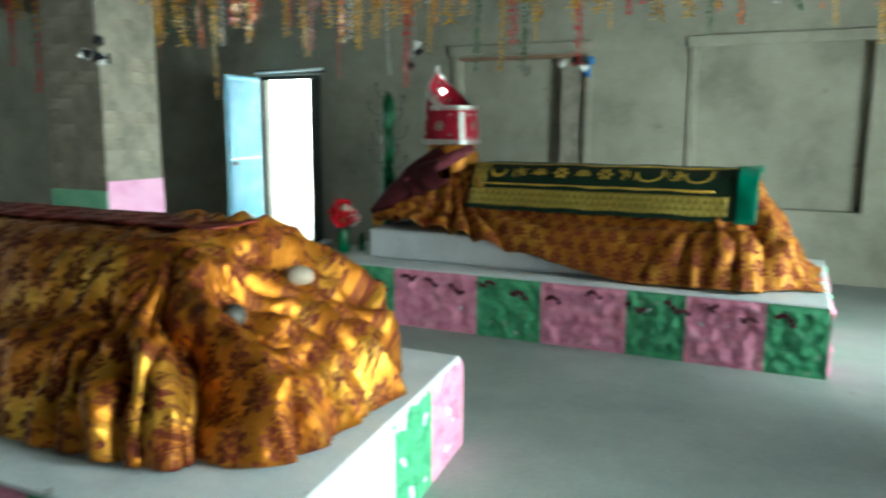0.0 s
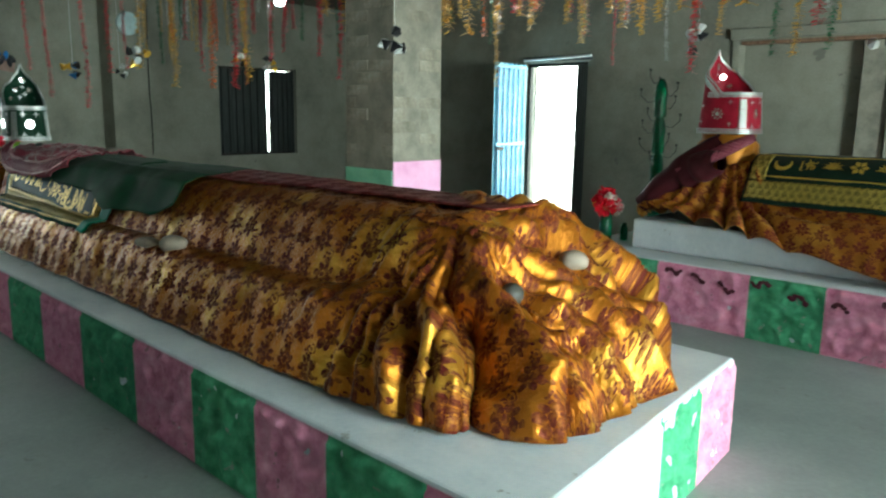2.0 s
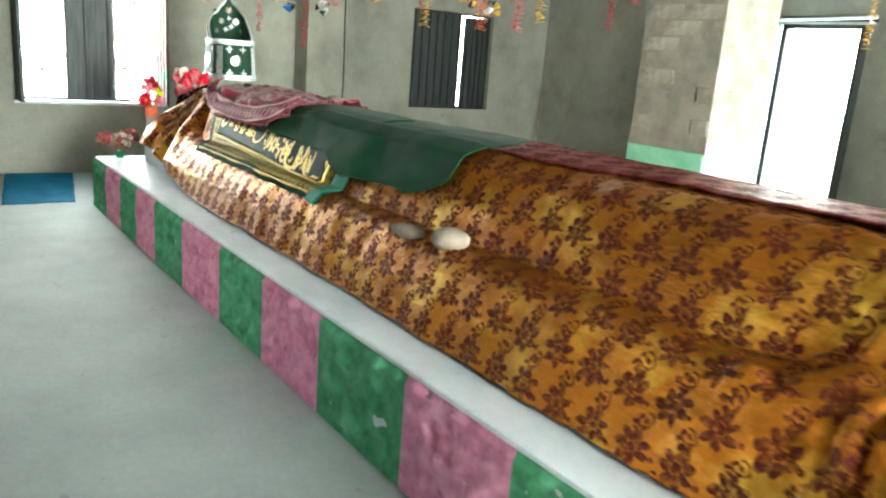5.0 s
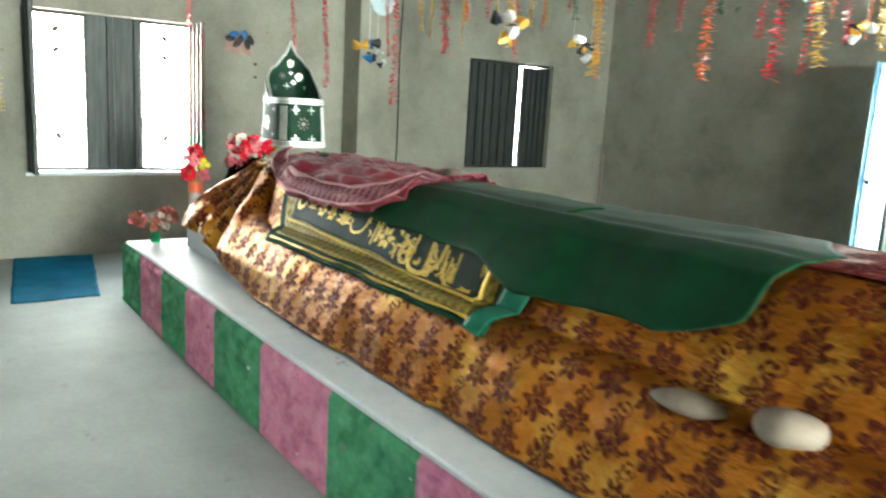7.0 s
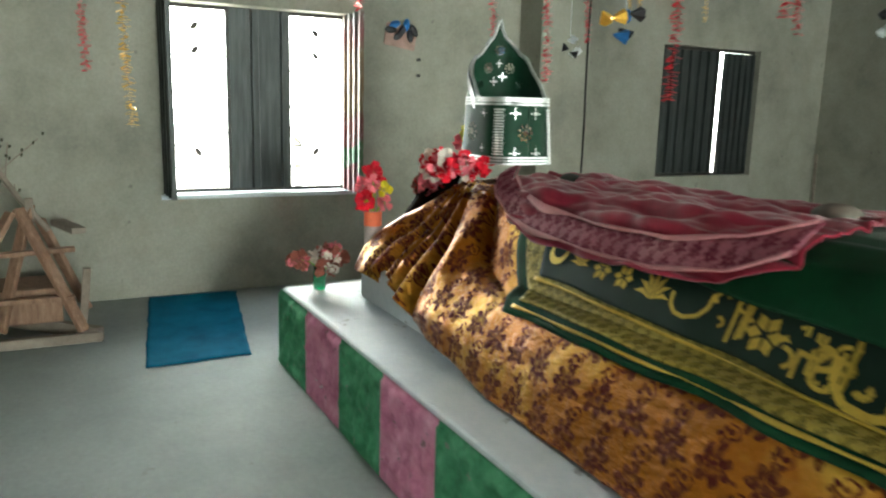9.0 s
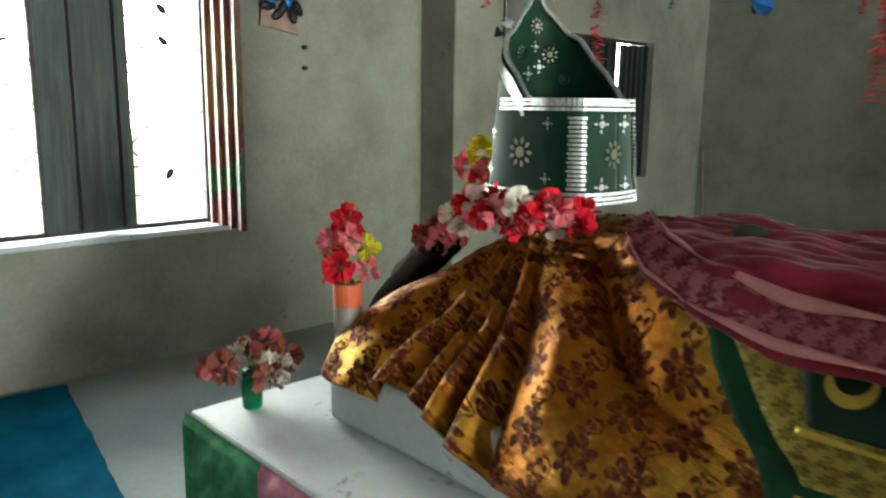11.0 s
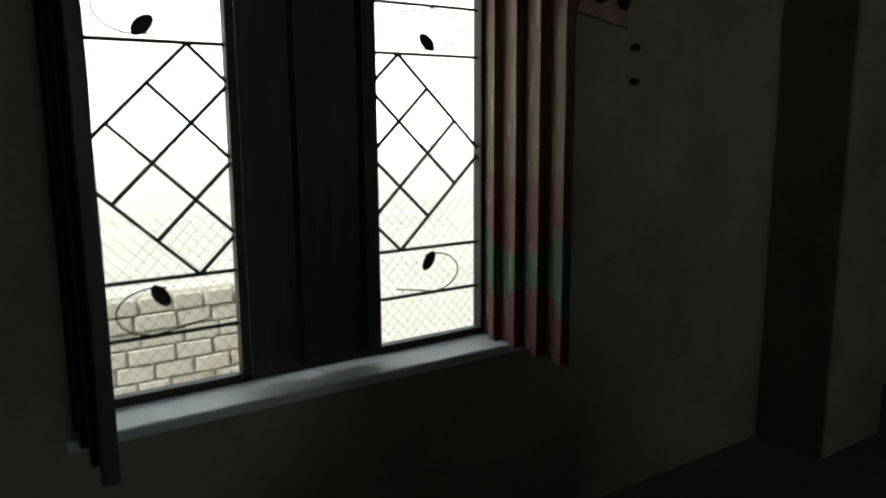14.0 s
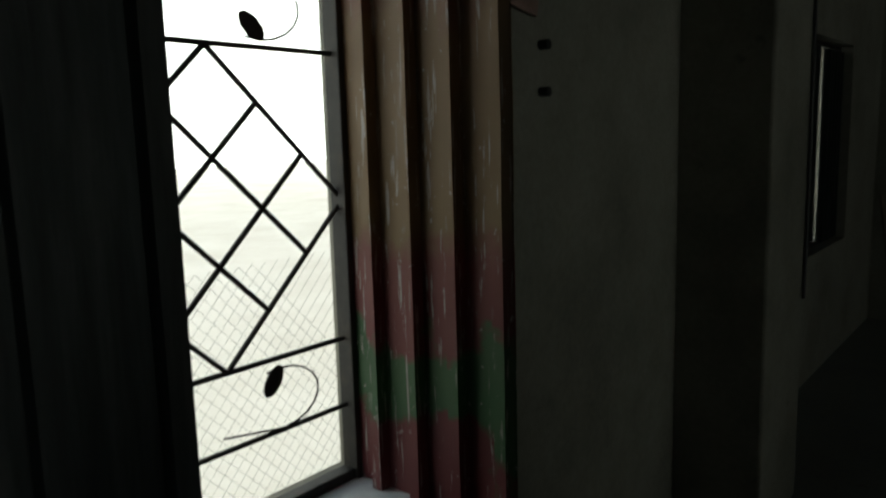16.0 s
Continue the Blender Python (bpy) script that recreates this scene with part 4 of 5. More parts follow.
crown("grave_headdress", "bottle green velvet crown with silver braid and mirror flowers", M_CROWN_G, (-6.42, 0.92, 1.22), 0.205, 0.165, 0.30, 0.71, 160)
crown("grave_headdress", "deep red velvet crown with silver braid on the second grave", M_CROWN_R, (-1.22, 4.50, 1.40), 0.20, 0.19, 0.30, 0.66, 160)

wrap = lathe([(0.27, -0.22), (0.25, -0.12), (0.26, -0.06), (0.23, 0.0), (0.235, 0.05), (0.20, 0.09), (0.205, 0.13)], 40, wobble=0.06)
o = part("head_wrap", wrap, M_GOLD2, smooth=True)
o.matrix_basis = pose(-1.22, 4.5, 1.26)
tagged(o, "striped gold and brown cloth wound below the crown", "cloth")


def bolster(name, label, mat, a, b, r, seed):
    def f(u, v):
        p = Vector(a).lerp(Vector(b), u)
        k = r * (0.35 + 0.65 * math.sin(math.pi * min(max(u, 0.03), 0.97)) ** 0.4) * (1 + 0.2 * n3(u * 6, v * 4, seed))
        d = (Vector(b) - Vector(a)).normalized()
        w = d.orthogonal().normalized()
        q = d.cross(w)
        p += k * (math.cos(2 * math.pi * v) * w + math.sin(2 * math.pi * v) * q)
        return p.x, p.y, p.z, u, v
    return tagged(part(name, grid(f, 40, 18), mat), label, "cloth")


bolster("scarf", "dark red scarf bundle hanging from the head of the grave", M_MAROON, (-1.78, 4.18, 0.80), (-1.15, 4.26, 1.34), 0.12, 1)
bolster("scarf", "pink and silver scarf tied below the crown", M_ROSEBORDER, (-1.45, 4.12, 1.10), (-0.9, 4.22, 1.38), 0.05, 2)
bolster("scarf", "maroon cloth bunched at the foot of the crown", M_MAROON, (-1.6, 4.3, 1.02), (-1.1, 4.1, 1.2), 0.13, 5)
M_CUSHION = velvet("black_brown_cloth", (0.012, 0.008, 0.006), 0.0, 0.95)
M_CUSHION.node_tree.nodes["Principled BSDF"].inputs["Specular IOR Level"].default_value = 0.03


def pillow(bm_size, seed, puff):
    """A flat stuffed pillow in its own x-y plane, with pinched corners."""
    w, d = bm_size
    bm = bmesh.new()
    bmesh.ops.create_cube(bm, size=2.0)
    bmesh.ops.subdivide_edges(bm, edges=bm.edges, cuts=9, use_grid_fill=True)
    for v in bm.verts:
        x, y, z = v.co
        swell = (1 - x ** 4) ** 0.5 * (1 - y ** 4) ** 0.5 if max(abs(x), abs(y)) < 1 else 0.0
        v.co = Vector((x * w * (1 - 0.06 * (1 - y * y)), y * d * (1 - 0.06 * (1 - x * x)), z * puff * (0.12 + 0.88 * swell) + 0.012 * n3(x * 3, y * 3, seed)))
    return bm


cushion = thing("cushion", "black cushion with a brown panel leaning at the grave head", "cushion", (-6.84, 0.70, 0.95))
M_CUSHION_PANEL = plain("dark_brown_weave", (0.045, 0.022, 0.012), 0.9)
o = part("cover", pillow((0.24, 0.15), 3, 0.05), M_CUSHION, cushion, smooth=True)
o.matrix_basis = pose(0, 0, 0, 24, -38, 0)
o = part("panel", pillow((0.13, 0.07), 4, 0.042), M_CUSHION_PANEL, cushion, "brown woven panel", smooth=True)
o.matrix_basis = pose(-0.012, -0.016, 0.018, 24, -38, 0)


# ---- flowers ----
def blossom(bm, at, r, seed, petals=22):
    rnd = random.Random(seed)
    for i in range(petals):
        u = Vector((rnd.gauss(0, 1), rnd.gauss(0, 1), rnd.gauss(0.2, 1))).normalized()
        w = u.orthogonal().normalized()
        w = Matrix.Rotation(rnd.random() * 6.28, 3, u) @ w
        q = u.cross(w)
        c = Vector(at)
        k = r * (0.8 + 0.4 * rnd.random())
        pts = [c + u * k * 0.25, c + u * k * 0.7 + w * k * 0.42, c + u * k * 0.95 + w * k * 0.3 + q * k * 0.15, c + u * k * 1.02, c + u * k * 0.95 - w * k * 0.3 + q * k * 0.15, c + u * k * 0.7 - w * k * 0.42]
        v = [bm.verts.new(p) for p in pts]
        bm.faces.new((v[0], v[1], v[2], v[3]))
        bm.faces.new((v[0], v[3], v[4], v[5]))
    return bm


def bouquet(label, at, vase_h, vase_r, vase_mat, heads, scale=1.0, band=None, group=""):
    t = thing("flower_vase", label, "flower vase", at, group)
    vase = lathe([(vase_r * 0.92, 0), (vase_r, 0.02), (vase_r * 1.02, vase_h * 0.6), (vase_r * 0.9, vase_h * 0.75), (vase_r * 0.95, vase_h)], 20)
    part("vase", vase, vase_mat, t, smooth=True)
    if band:
        part("paper_band", lathe([(vase_r * 1.06, vase_h * 0.62), (vase_r * 1.06, vase_h)], 20), band, t, "orange paper wrap")
    for i, (x, y, z, r, col) in enumerate(heads):
        stem = tube(bmesh.new(), [(0, 0, vase_h * 0.8), (x * 0.5 * scale, y * 0.5 * scale, vase_h + 0.02), (x * scale, y * scale, z * scale + vase_h)], 0.003, 5)
        part("stem", stem, FLOWER["lime"], t)
        part("blossom", blossom(bmesh.new(), (x * scale, y * scale, z * scale + vase_h), r * scale, i * 7 + int(abs(at[0]) * 100)), FLOWER[col], t)
    return t


ROSES = ((0, 0, 0.24, 0.07, "red"), (-0.05, 0.04, 0.20, 0.06, "red"), (0.05, -0.02, 0.18, 0.055, "pink"), (-0.03, -0.06, 0.15, 0.06, "pink"), (0.06, 0.05, 0.14, 0.055, "yellow"), (0.0, -0.05, 0.07, 0.07, "red"), (-0.07, -0.02, 0.09, 0.045, "yellow"), (0.07, 0.05, 0.06, 0.05, "pink"), (0.04, -0.06, 0.08, 0.06, "red"))
M_ORANGE = plain("orange_paper", (0.72, 0.20, 0.09), 0.6)
M_CLEAR = plain("cloudy_plastic_bottle", (0.45, 0.40, 0.38), 0.2, 0, 0.15)
bouquet("red, pink and yellow artificial roses in a wrapped bottle", (-6.88, 0.40, rest_on(long_cloth, -6.86, 0.42, 0.05) - 0.06), 0.20, 0.045, M_CLEAR, ROSES, 0.86, M_ORANGE)
WILT = tuple((0.12 * math.cos(i * 2.2), 0.12 * math.sin(i * 2.2), 0.0 + 0.05 * abs(math.sin(i * 1.3)), 0.062, ("brown", "pink", "brown", "white")[i % 4]) for i in range(9))
bouquet("small green glass bottle with faded brown artificial flowers", (-7.18, 0.20, 0.452), 0.14, 0.036, M_GLASSGREEN, WILT)
bouquet("red and white artificial flowers in a green bottle", (-2.08, 4.13, 0.462), 0.24, 0.055, M_GLASSGREEN, tuple((x, y, z * 0.6, r * 1.25, ("red", "red", "white", "red", "pink", "red", "yellow", "white", "red")[i]) for i, (x, y, z, r, _) in enumerate(ROSES)))
jar = lathe([(0.03, 0), (0.033, 0.01), (0.033, 0.1), (0.02, 0.13), (0.02, 0.15)], 16)
o = part("small_bottle", jar, M_GLASSGREEN, smooth=True)
o.matrix_basis = pose(-1.97, 4.25, 0.462)
tagged(o, "small dark green bottle on the platform", "bottle")
loose = thing("flower_garland", "garland of red, pink and white artificial flowers below the crown", "garland", (0, 0, 0))
rnd = random.Random(4)
for i in range(34):
    u = i / 33
    x, y = -6.74 + 0.66 * u, 0.62 + 0.05 * math.sin(u * 6) - 0.10 * math.sin(u * 3.1) + 0.03 * math.sin(i * 2.4)
    z = 1.05 + 0.17 * min(1, u * 2.2) + 0.03 * math.cos(i * 2.4)
    colour = ("red", "pink", "brown")[i % 3] if u < 0.25 else ("white", "pink", "white", "red")[i % 4] if u < 0.6 else ("red", "red", "white", "pink")[i % 4]
    part("blossom", blossom(bmesh.new(), (x, y, z), 0.046, 90 + i, 22), FLOWER[colour], loose)
for i, (dx, dz, c) in enumerate(((0, 0, "red"), (0.05, 0.06, "pink"), (-0.06, 0.05, "pink"), (0.0, 0.11, "yellow"), (0.09, 0.0, "red"), (-0.03, -0.05, "lime"))):
    part("blossom", blossom(bmesh.new(), (-6.78 + dx, 0.92, 1.24 + dz), 0.055, 200 + i), FLOWER[c], loose)

# tall plant made of green bottles, by the second grave
bp = thing("bottle_plant", "tall ornament of green plastic bottles with wire twigs", "ornament", (-1.90, 4.62, 0.462))
for i in range(4):
    part("bottle", lathe([(0.05, 0), (0.055, 0.03), (0.05, 0.12), (0.058, 0.2), (0.045, 0.28), (0.02, 0.33)], 16, (0, 0, 0.12 + i * 0.31)), M_GLASSGREEN, bp, smooth=True)
part("base", lathe([(0.09, 0), (0.09, 0.03), (0.03, 0.05), (0.03, 0.13)], 16), M_GLASSGREEN, bp)
for i in range(16):
    a = i * 2.4
    z = 0.55 + 0.85 * (i / 16)
    p, q = (0.05 * math.cos(a), 0.05 * math.sin(a), z), (0.17 * math.cos(a), 0.17 * math.sin(a), z + 0.05)
    tw = tube(bmesh.new(), [p, ((p[0] + q[0]) / 2, (p[1] + q[1]) / 2, z - 0.01), q, (q[0], q[1], q[2] + 0.05)], 0.004, 5)
    bmesh.ops.create_icosphere(tw, subdivisions=1, radius=0.014, matrix=pose(q[0], q[1], q[2] + 0.05))
    part("twig", tw, M_WIRE, bp)

# ---- blue mat ----
A, B, C, D = (-9.10, -0.52), (-9.08, 0.127), (-7.50, -0.122), (-7.49, -0.711)


def mat_f(u, v):
    x = (A[0] * (1 - u) + B[0] * u) * (1 - v) + (D[0] * (1 - u) + C[0] * u) * v
    y = (A[1] * (1 - u) + B[1] * u) * (1 - v) + (D[1] * (1 - u) + C[1] * u) * v
    e = min(u, 1 - u, v, 1 - v)
    return x + 0.012 * n3(y * 9, x * 9), y + 0.012 * n3(x * 7, 3.0), 0.004 + 0.006 * max(0, n3(x * 3, y * 3)) + (0.004 if e < 0.05 else 0), x, y


o = part("floor_mat", grid(mat_f, 24, 40), M_BLUEMAT)
thicken(o, 0.006)
tagged(o, "blue woven plastic prayer mat with a frayed edge", "mat")


# ---- wooden stand with dried twigs ----
st = thing("wooden_stand", "broken weathered wooden stand with crossed legs on a plank", "stand", (-8.55, -1.15, 0.0))


def plank(a, b, w, d, mat=M_WOOD, name="plank"):
    a, b = Vector(a), Vector(b)
    bm = bmesh.new()
    L = (b - a).length
    box(bm, (-w / 2, -d / 2, 0), (w / 2, d / 2, L), 0.006, Matrix.Translation(a) @ (b - a).to_track_quat("Z", "Y").to_matrix().to_4x4())
    return part(name, bm, mat, st)


plank((-0.45, -0.55, 0.03), (0.40, 0.25, 0.03), 0.06, 0.10, M_OLDWOOD, "base_plank")
plank((0.42, 0.26, 0.03), (0.40, -0.75, 0.03), 0.06, 0.06, M_OLDWOOD, "base_plank")
for a, b in (((0.25, -0.30, 0.06), (0.05, -0.1, 0.82)), ((0.38, 0.16, 0.06), (0.1, -0.16, 0.80)), ((0.38, -0.6, 0.06), (0.12, -0.2, 0.78)), ((-0.2, 0.2, 0.06), (0.0, -0.05, 0.72))):
    plank(a, b, 0.075, 0.035, M_WOOD, "leg")
plank((0.18, -0.5, 0.52), (0.15, 0.14, 0.54), 0.07, 0.03, M_WOOD, "rail")
plank((0.28, -0.55, 0.26), (0.30, 0.12, 0.26), 0.06, 0.03, M_WOOD, "rail")
plank((-0.1, 0.05, 0.68), (0.2, 0.17, 0.66), 0.09, 0.04, M_OLDWOOD, "rail")
plank((0.2, 0.16, 0.08), (0.2, 0.2, 0.42), 0.06, 0.05, M_OLDWOOD, "post")
plank((0.06, -0.1, 0.7), (0.07, -0.1, 0.86), 0.05, 0.05, M_OLDWOOD, "post")
part("box", boxes(((-0.25, -0.4, 0.08), (0.18, 0.05, 0.30)), bevel=0.01), M_WOOD, st, "small reddish wooden box inside the stand")
twig = thing("dried_branch", "dry grey branch with small dark leaves in the stand", "branch", (-8.5, -1.2, 0.7))
rnd = random.Random(9)
limb = bmesh.new()
tube(limb, [(0, 0.05, -0.05), (0.0, -0.1, 0.15), (-0.05, -0.2, 0.32), (-0.05, -0.3, 0.6)], 0.018, 6)
ends = []
for i in range(16):
    b0 = Vector((-0.03, -0.12 - 0.012 * i, 0.16 + 0.028 * i))
    b1 = b0 + Vector((rnd.uniform(-0.2, 0.2), rnd.uniform(-0.15, 0.25), rnd.uniform(0.05, 0.3)))
    part("twig", rod(bmesh.new(), b0, b1, 0.004, 5), M_OLDWOOD, twig)
    ends += [b1, b0.lerp(b1, 0.6)]
part("limb", limb, M_OLDWOOD, twig)
lf = bmesh.new()
for e in ends:
    for k in range(2):
        bmesh.ops.create_icosphere(lf, subdivisions=1, radius=0.013, matrix=pose(*(e + Vector((rnd.uniform(-.03, .03), rnd.uniform(-.03, .03), rnd.uniform(-.03, .03)))), 40 * k, 30, 0) @ Matrix.Diagonal((1.5, 0.8, 0.5, 1)))
tagged(part("dried_leaves", lf, M_LEAF, twig), kind="stuff")


# ---- windows ----
def corrugated(w, h, ribs=4, amp=0.032):
    """A ribbed steel leaf in the x-z plane, from x = 0 to w."""
    prof = []
    for i in range(ribs):
        a = w * i / ribs
        p = w / ribs
        prof += [(a, 0), (a + p * 0.70, 0), (a + p * 0.73, -amp), (a + p * 0.93, -amp), (a + p * 0.97, 0)]
    prof.append((w, 0))
    bm = bmesh.new()
    n = 8
    rows = [[bm.verts.new((x, y + 0.002 * n3(x * 9, k), h * k / n)) for x, y in prof] for k in range(n + 1)]
    for r, s in zip(rows, rows[1:]):
        for i in range(len(prof) - 1):
            bm.faces.new((r[i], r[i + 1], s[i + 1], s[i]))
    return bm


def leaf_sheet(name, w, h, mat, parent, m, ribs=4, label=""):
    o = part(name, corrugated(w, h, ribs), mat, parent, label)
    o.matrix_basis = m
    thicken(o, 0.003)
    return o


XG = -9.34
win = tagged(new("window_1"), "wide steel window with diamond grille and open painted shutters", "window", kind="structure")
y0, y1, z0, z1 = W1
fr = bmesh.new()
for lo, hi in (((XG - 0.02, y0, z0), (XG + 0.02, y0 + 0.03, z1)), ((XG - 0.02, y1 - 0.055, z0), (XG + 0.03, y1, z1)), ((XG - 0.02, y0, z0), (XG + 0.02, y1, z0 + 0.03)), ((XG - 0.02, y0, z1 - 0.03), (XG + 0.02, y1, z1)), ((XG - 0.02, 0.15, z0), (XG + 0.02, 0.18, z1)), ((XG - 0.02, 0.63, z0), (XG + 0.02, 0.66, z1))):
    box(fr, lo, hi, 0.003)
part("window_frame", fr, M_STEEL, win)
part("window_sill", boxes(((XG, y0 - 0.02, z0 - 0.03), (XW + 0.012, y1 + 0.02, z0 + 0.004)), bevel=0.008), M_SLAB, win, "whitewashed cement sill")
for yc, lo, hi in ((0.757, 0.66, 1.12), (0.04, -0.34, 0.15)):
    def clip(a, b):
        """The part of a bar between the pane's two sides."""
        (ya, za), (yb, zb) = a, b
        if ya > yb:
            (ya, za), (yb, zb) = (yb, zb), (ya, za)
        k = (zb - za) / (yb - ya) if yb != ya else 0
        na, nb = max(ya, lo), min(yb, hi)
        return ((na, za + k * (na - ya)), (nb, za + k * (nb - ya))) if nb > na else None
    bars = [((lo, z), (hi, z)) for z in (0.965, 1.136, 1.822, 1.99)]
    R, zc, hz = 0.355, 1.478, 0.342
    for i in range(4):
        f = i / 3
        for sgn in (1, -1):
            bars.append(((yc - R + R * f, zc + sgn * hz * f), (yc + R * f, zc - sgn * hz * (1 - f))))
    for b in bars:
        c = clip(*b)
        if c:
            p, q = c
            part("grille_bar", rod(bmesh.new(), (XG, p[0], p[1]), (XG, q[0], q[1]), 0.0062, 6), M_STEEL, win)
    for zz, sg in ((1.05, 1), (1.90, -1), (2.08, -1)):
        mir = 1 if lo > 0 else -1
        bow = [math.radians(110 - 20 * i) for i in range(11)]
        curl = [(XG, yc + mir * (0.14 + 0.11 * math.cos(a)), zz - sg * 0.01 + sg * 0.072 * math.sin(a)) for a in bow]
        curl += [(XG, yc - mir * 0.02, zz - sg * 0.055), (XG, yc - mir * 0.12, zz - sg * 0.015), (XG, yc - mir * 0.22, zz + sg * 0.03)]
        curl = [p for p in curl if lo < p[1] < hi]
        if len(curl) > 1:
            part("scroll", tube(bmesh.new(), curl, 0.0026, 5), M_STEEL, win)
        lb = bmesh.new()
        bmesh.ops.create_icosphere(lb, subdivisions=2, radius=1, matrix=pose(XG, yc + mir * 0.12, zz + sg * 0.035, mir * (-35 if sg > 0 else 50)) @ Matrix.Diagonal((0.005, 0.023, 0.040, 1)))
        part("iron_leaf", lb, M_STEEL, win)
leaf_sheet("middle_leaf", 0.47, z1 - z0 - 0.04, M_SHEET, win, pose(XG + 0.045, 0.17, z0 + 0.03, 0, 0, 90), 2, "dark closed steel leaf")
leaf_sheet("shutter_leaf", 0.495, z1 - z0 - 0.01, M_LEAFSHEET, win, pose(XG + 0.01, y1 - 0.035, z0 + 0.006, 0, 0, -1), 4, "faded red, ochre and green ribbed shutter")
leaf_sheet("shutter_leaf", 0.50, z1 - z0 + 0.04, M_SHEET, win, pose(XG + 0.03, y0 + 0.03, z0 + 0.006, 0, 0, 2), 4, "dark ribbed shutter")

# fine bird netting beyond the grille, and the wall it is hung on
yard = tagged(part("yard_wall", boxes(((-11.6, -3.5, -0.25), (-11.35, 1.05, 0.66)), bevel=0.02), M_OUTWALL), "sunlit low wall of pale stone in the yard", "wall", kind="structure")
rnd = random.Random(17)
for r in range(7):
    y = -3.4 + 0.12 * (r % 2)
    while y < 0.85:
        w = rnd.uniform(0.15, 0.24)
        blk = boxes(((-11.35, y, -0.02 + r * 0.096), (-11.325 + rnd.uniform(0, 0.02), min(y + w, 1.04), 0.064 + r * 0.096)), bevel=0.008)
        part("stone_block", blk, M_OUTWALL, yard)
        y += w + 0.02
net = bmesh.new()
for i in range(64):
    a = -0.9 + i * 0.05
    for s in (1, -1):
        rod(net, (-9.9, a, 0.2), (-9.9, a + s * 1.0, 1.25), 0.0006, 3)
tagged(part("wire_netting", net, M_STEEL), "fine wire netting hung outside the window", "netting", kind="stuff")
post = boxes(((-9.96, 0.86, -0.25), (-9.91, 0.92, 1.3)))
tagged(part("netting_post", post, M_OUTWALL), "pale wooden post holding the netting", "post")

win2 = tagged(new("window_2"), "small window with dark ribbed steel shutters left ajar", "window", kind="structure")
y0, y1, z0, z1 = W2
fr = bmesh.new()
for lo, hi in (((XW - 0.12, y0, z0), (XW - 0.08, y0 + 0.03, z1)), ((XW - 0.12, y1 - 0.03, z0), (XW - 0.08, y1, z1)), ((XW - 0.12, y0, z0), (XW - 0.08, y1, z0 + 0.03)), ((XW - 0.12, y0, z1 - 0.03), (XW - 0.08, y1, z1))):
    box(fr, lo, hi, 0.003)
part("window_frame", fr, M_STEEL, win2)
leaf_sheet("shutter_leaf", 0.89, z1 - z0 - 0.03, M_SHEET, win2, pose(XW - 0.13, y0 + 0.01, z0 + 0.01, 0, 0, 90), 7)
leaf_sheet("shutter_leaf", 0.465, z1 - z0 - 0.05, M_SHEET, win2, pose(XW - 0.09, y1 - 0.475, z0 + 0.01, 0, 0, 90), 5)

# ---- steel door ----
d1 = tagged(new("door_1"), "open double steel door, blue with white ribs", "door", kind="structure")
a, b = DOOR[:2]
fr = boxes(((a, YB + 0.08, 0), (a + 0.05, YB + 0.14, 2.2)), ((b - 0.05, YB + 0.08, 0), (b, YB + 0.14, 2.2)), ((a, YB + 0.08, 2.15), (b, YB + 0.14, 2.2)), bevel=0.004)
part("door_frame", fr, M_STEEL, d1)
leaf = leaf_sheet("door_leaf", 0.77, 2.12, M_BLUEDOOR, d1, pose(a + 0.13, YB - 0.79, 0.06, 0, 0, 98.5), 6, "blue steel leaf with pale ribs")
for i in range(6):
    x = 0.77 * i / 6
    o = part("dark_rib", boxes(((x + 0.055, -0.030, 0.02), (x + 0.078, -0.023, 2.08))), M_BLUELINE, leaf)
for z in (0.03, 1.04, 2.06):
    part("cross_bar", boxes(((0, -0.045, z), (0.77, -0.025, z + 0.035)), bevel=0.004), M_BLUEDOOR, leaf)
part("latch", boxes(((0.02, -0.08, 0.98), (0.16, -0.045, 1.02)), bevel=0.006), M_STEEL, leaf)
leaf_sheet("door_leaf", 0.44, 2.1, M_SHEET, d1, pose(b - 0.02, YB + 0.06, 0.04, 0, 0, -72), 4, "grey steel leaf")
tagged(part("door_sill", boxes(((a - 0.1, YB - 0.12, 0.0), (b + 0.12, YB + 0.3, 0.05)), bevel=0.01), M_SLAB), "pale cement threshold", "sill", kind="structure")
M_TUBE = plain("white_tube", (0.85, 0.88, 0.9), 0.3)
tl = thing("tube_light", "white fluorescent tube fixed above the door", "lamp", (-4.60, YB - 0.05, 2.235))
part("tube", rod(bmesh.new(), (-0.62, 0, 0), (0.45, 0, 0.03), 0.018, 10), M_TUBE, tl)
part("batten", boxes(((-0.62, 0.02, -0.02), (0.45, 0.05, 0.04)), bevel=0.004), M_SHEET, tl)

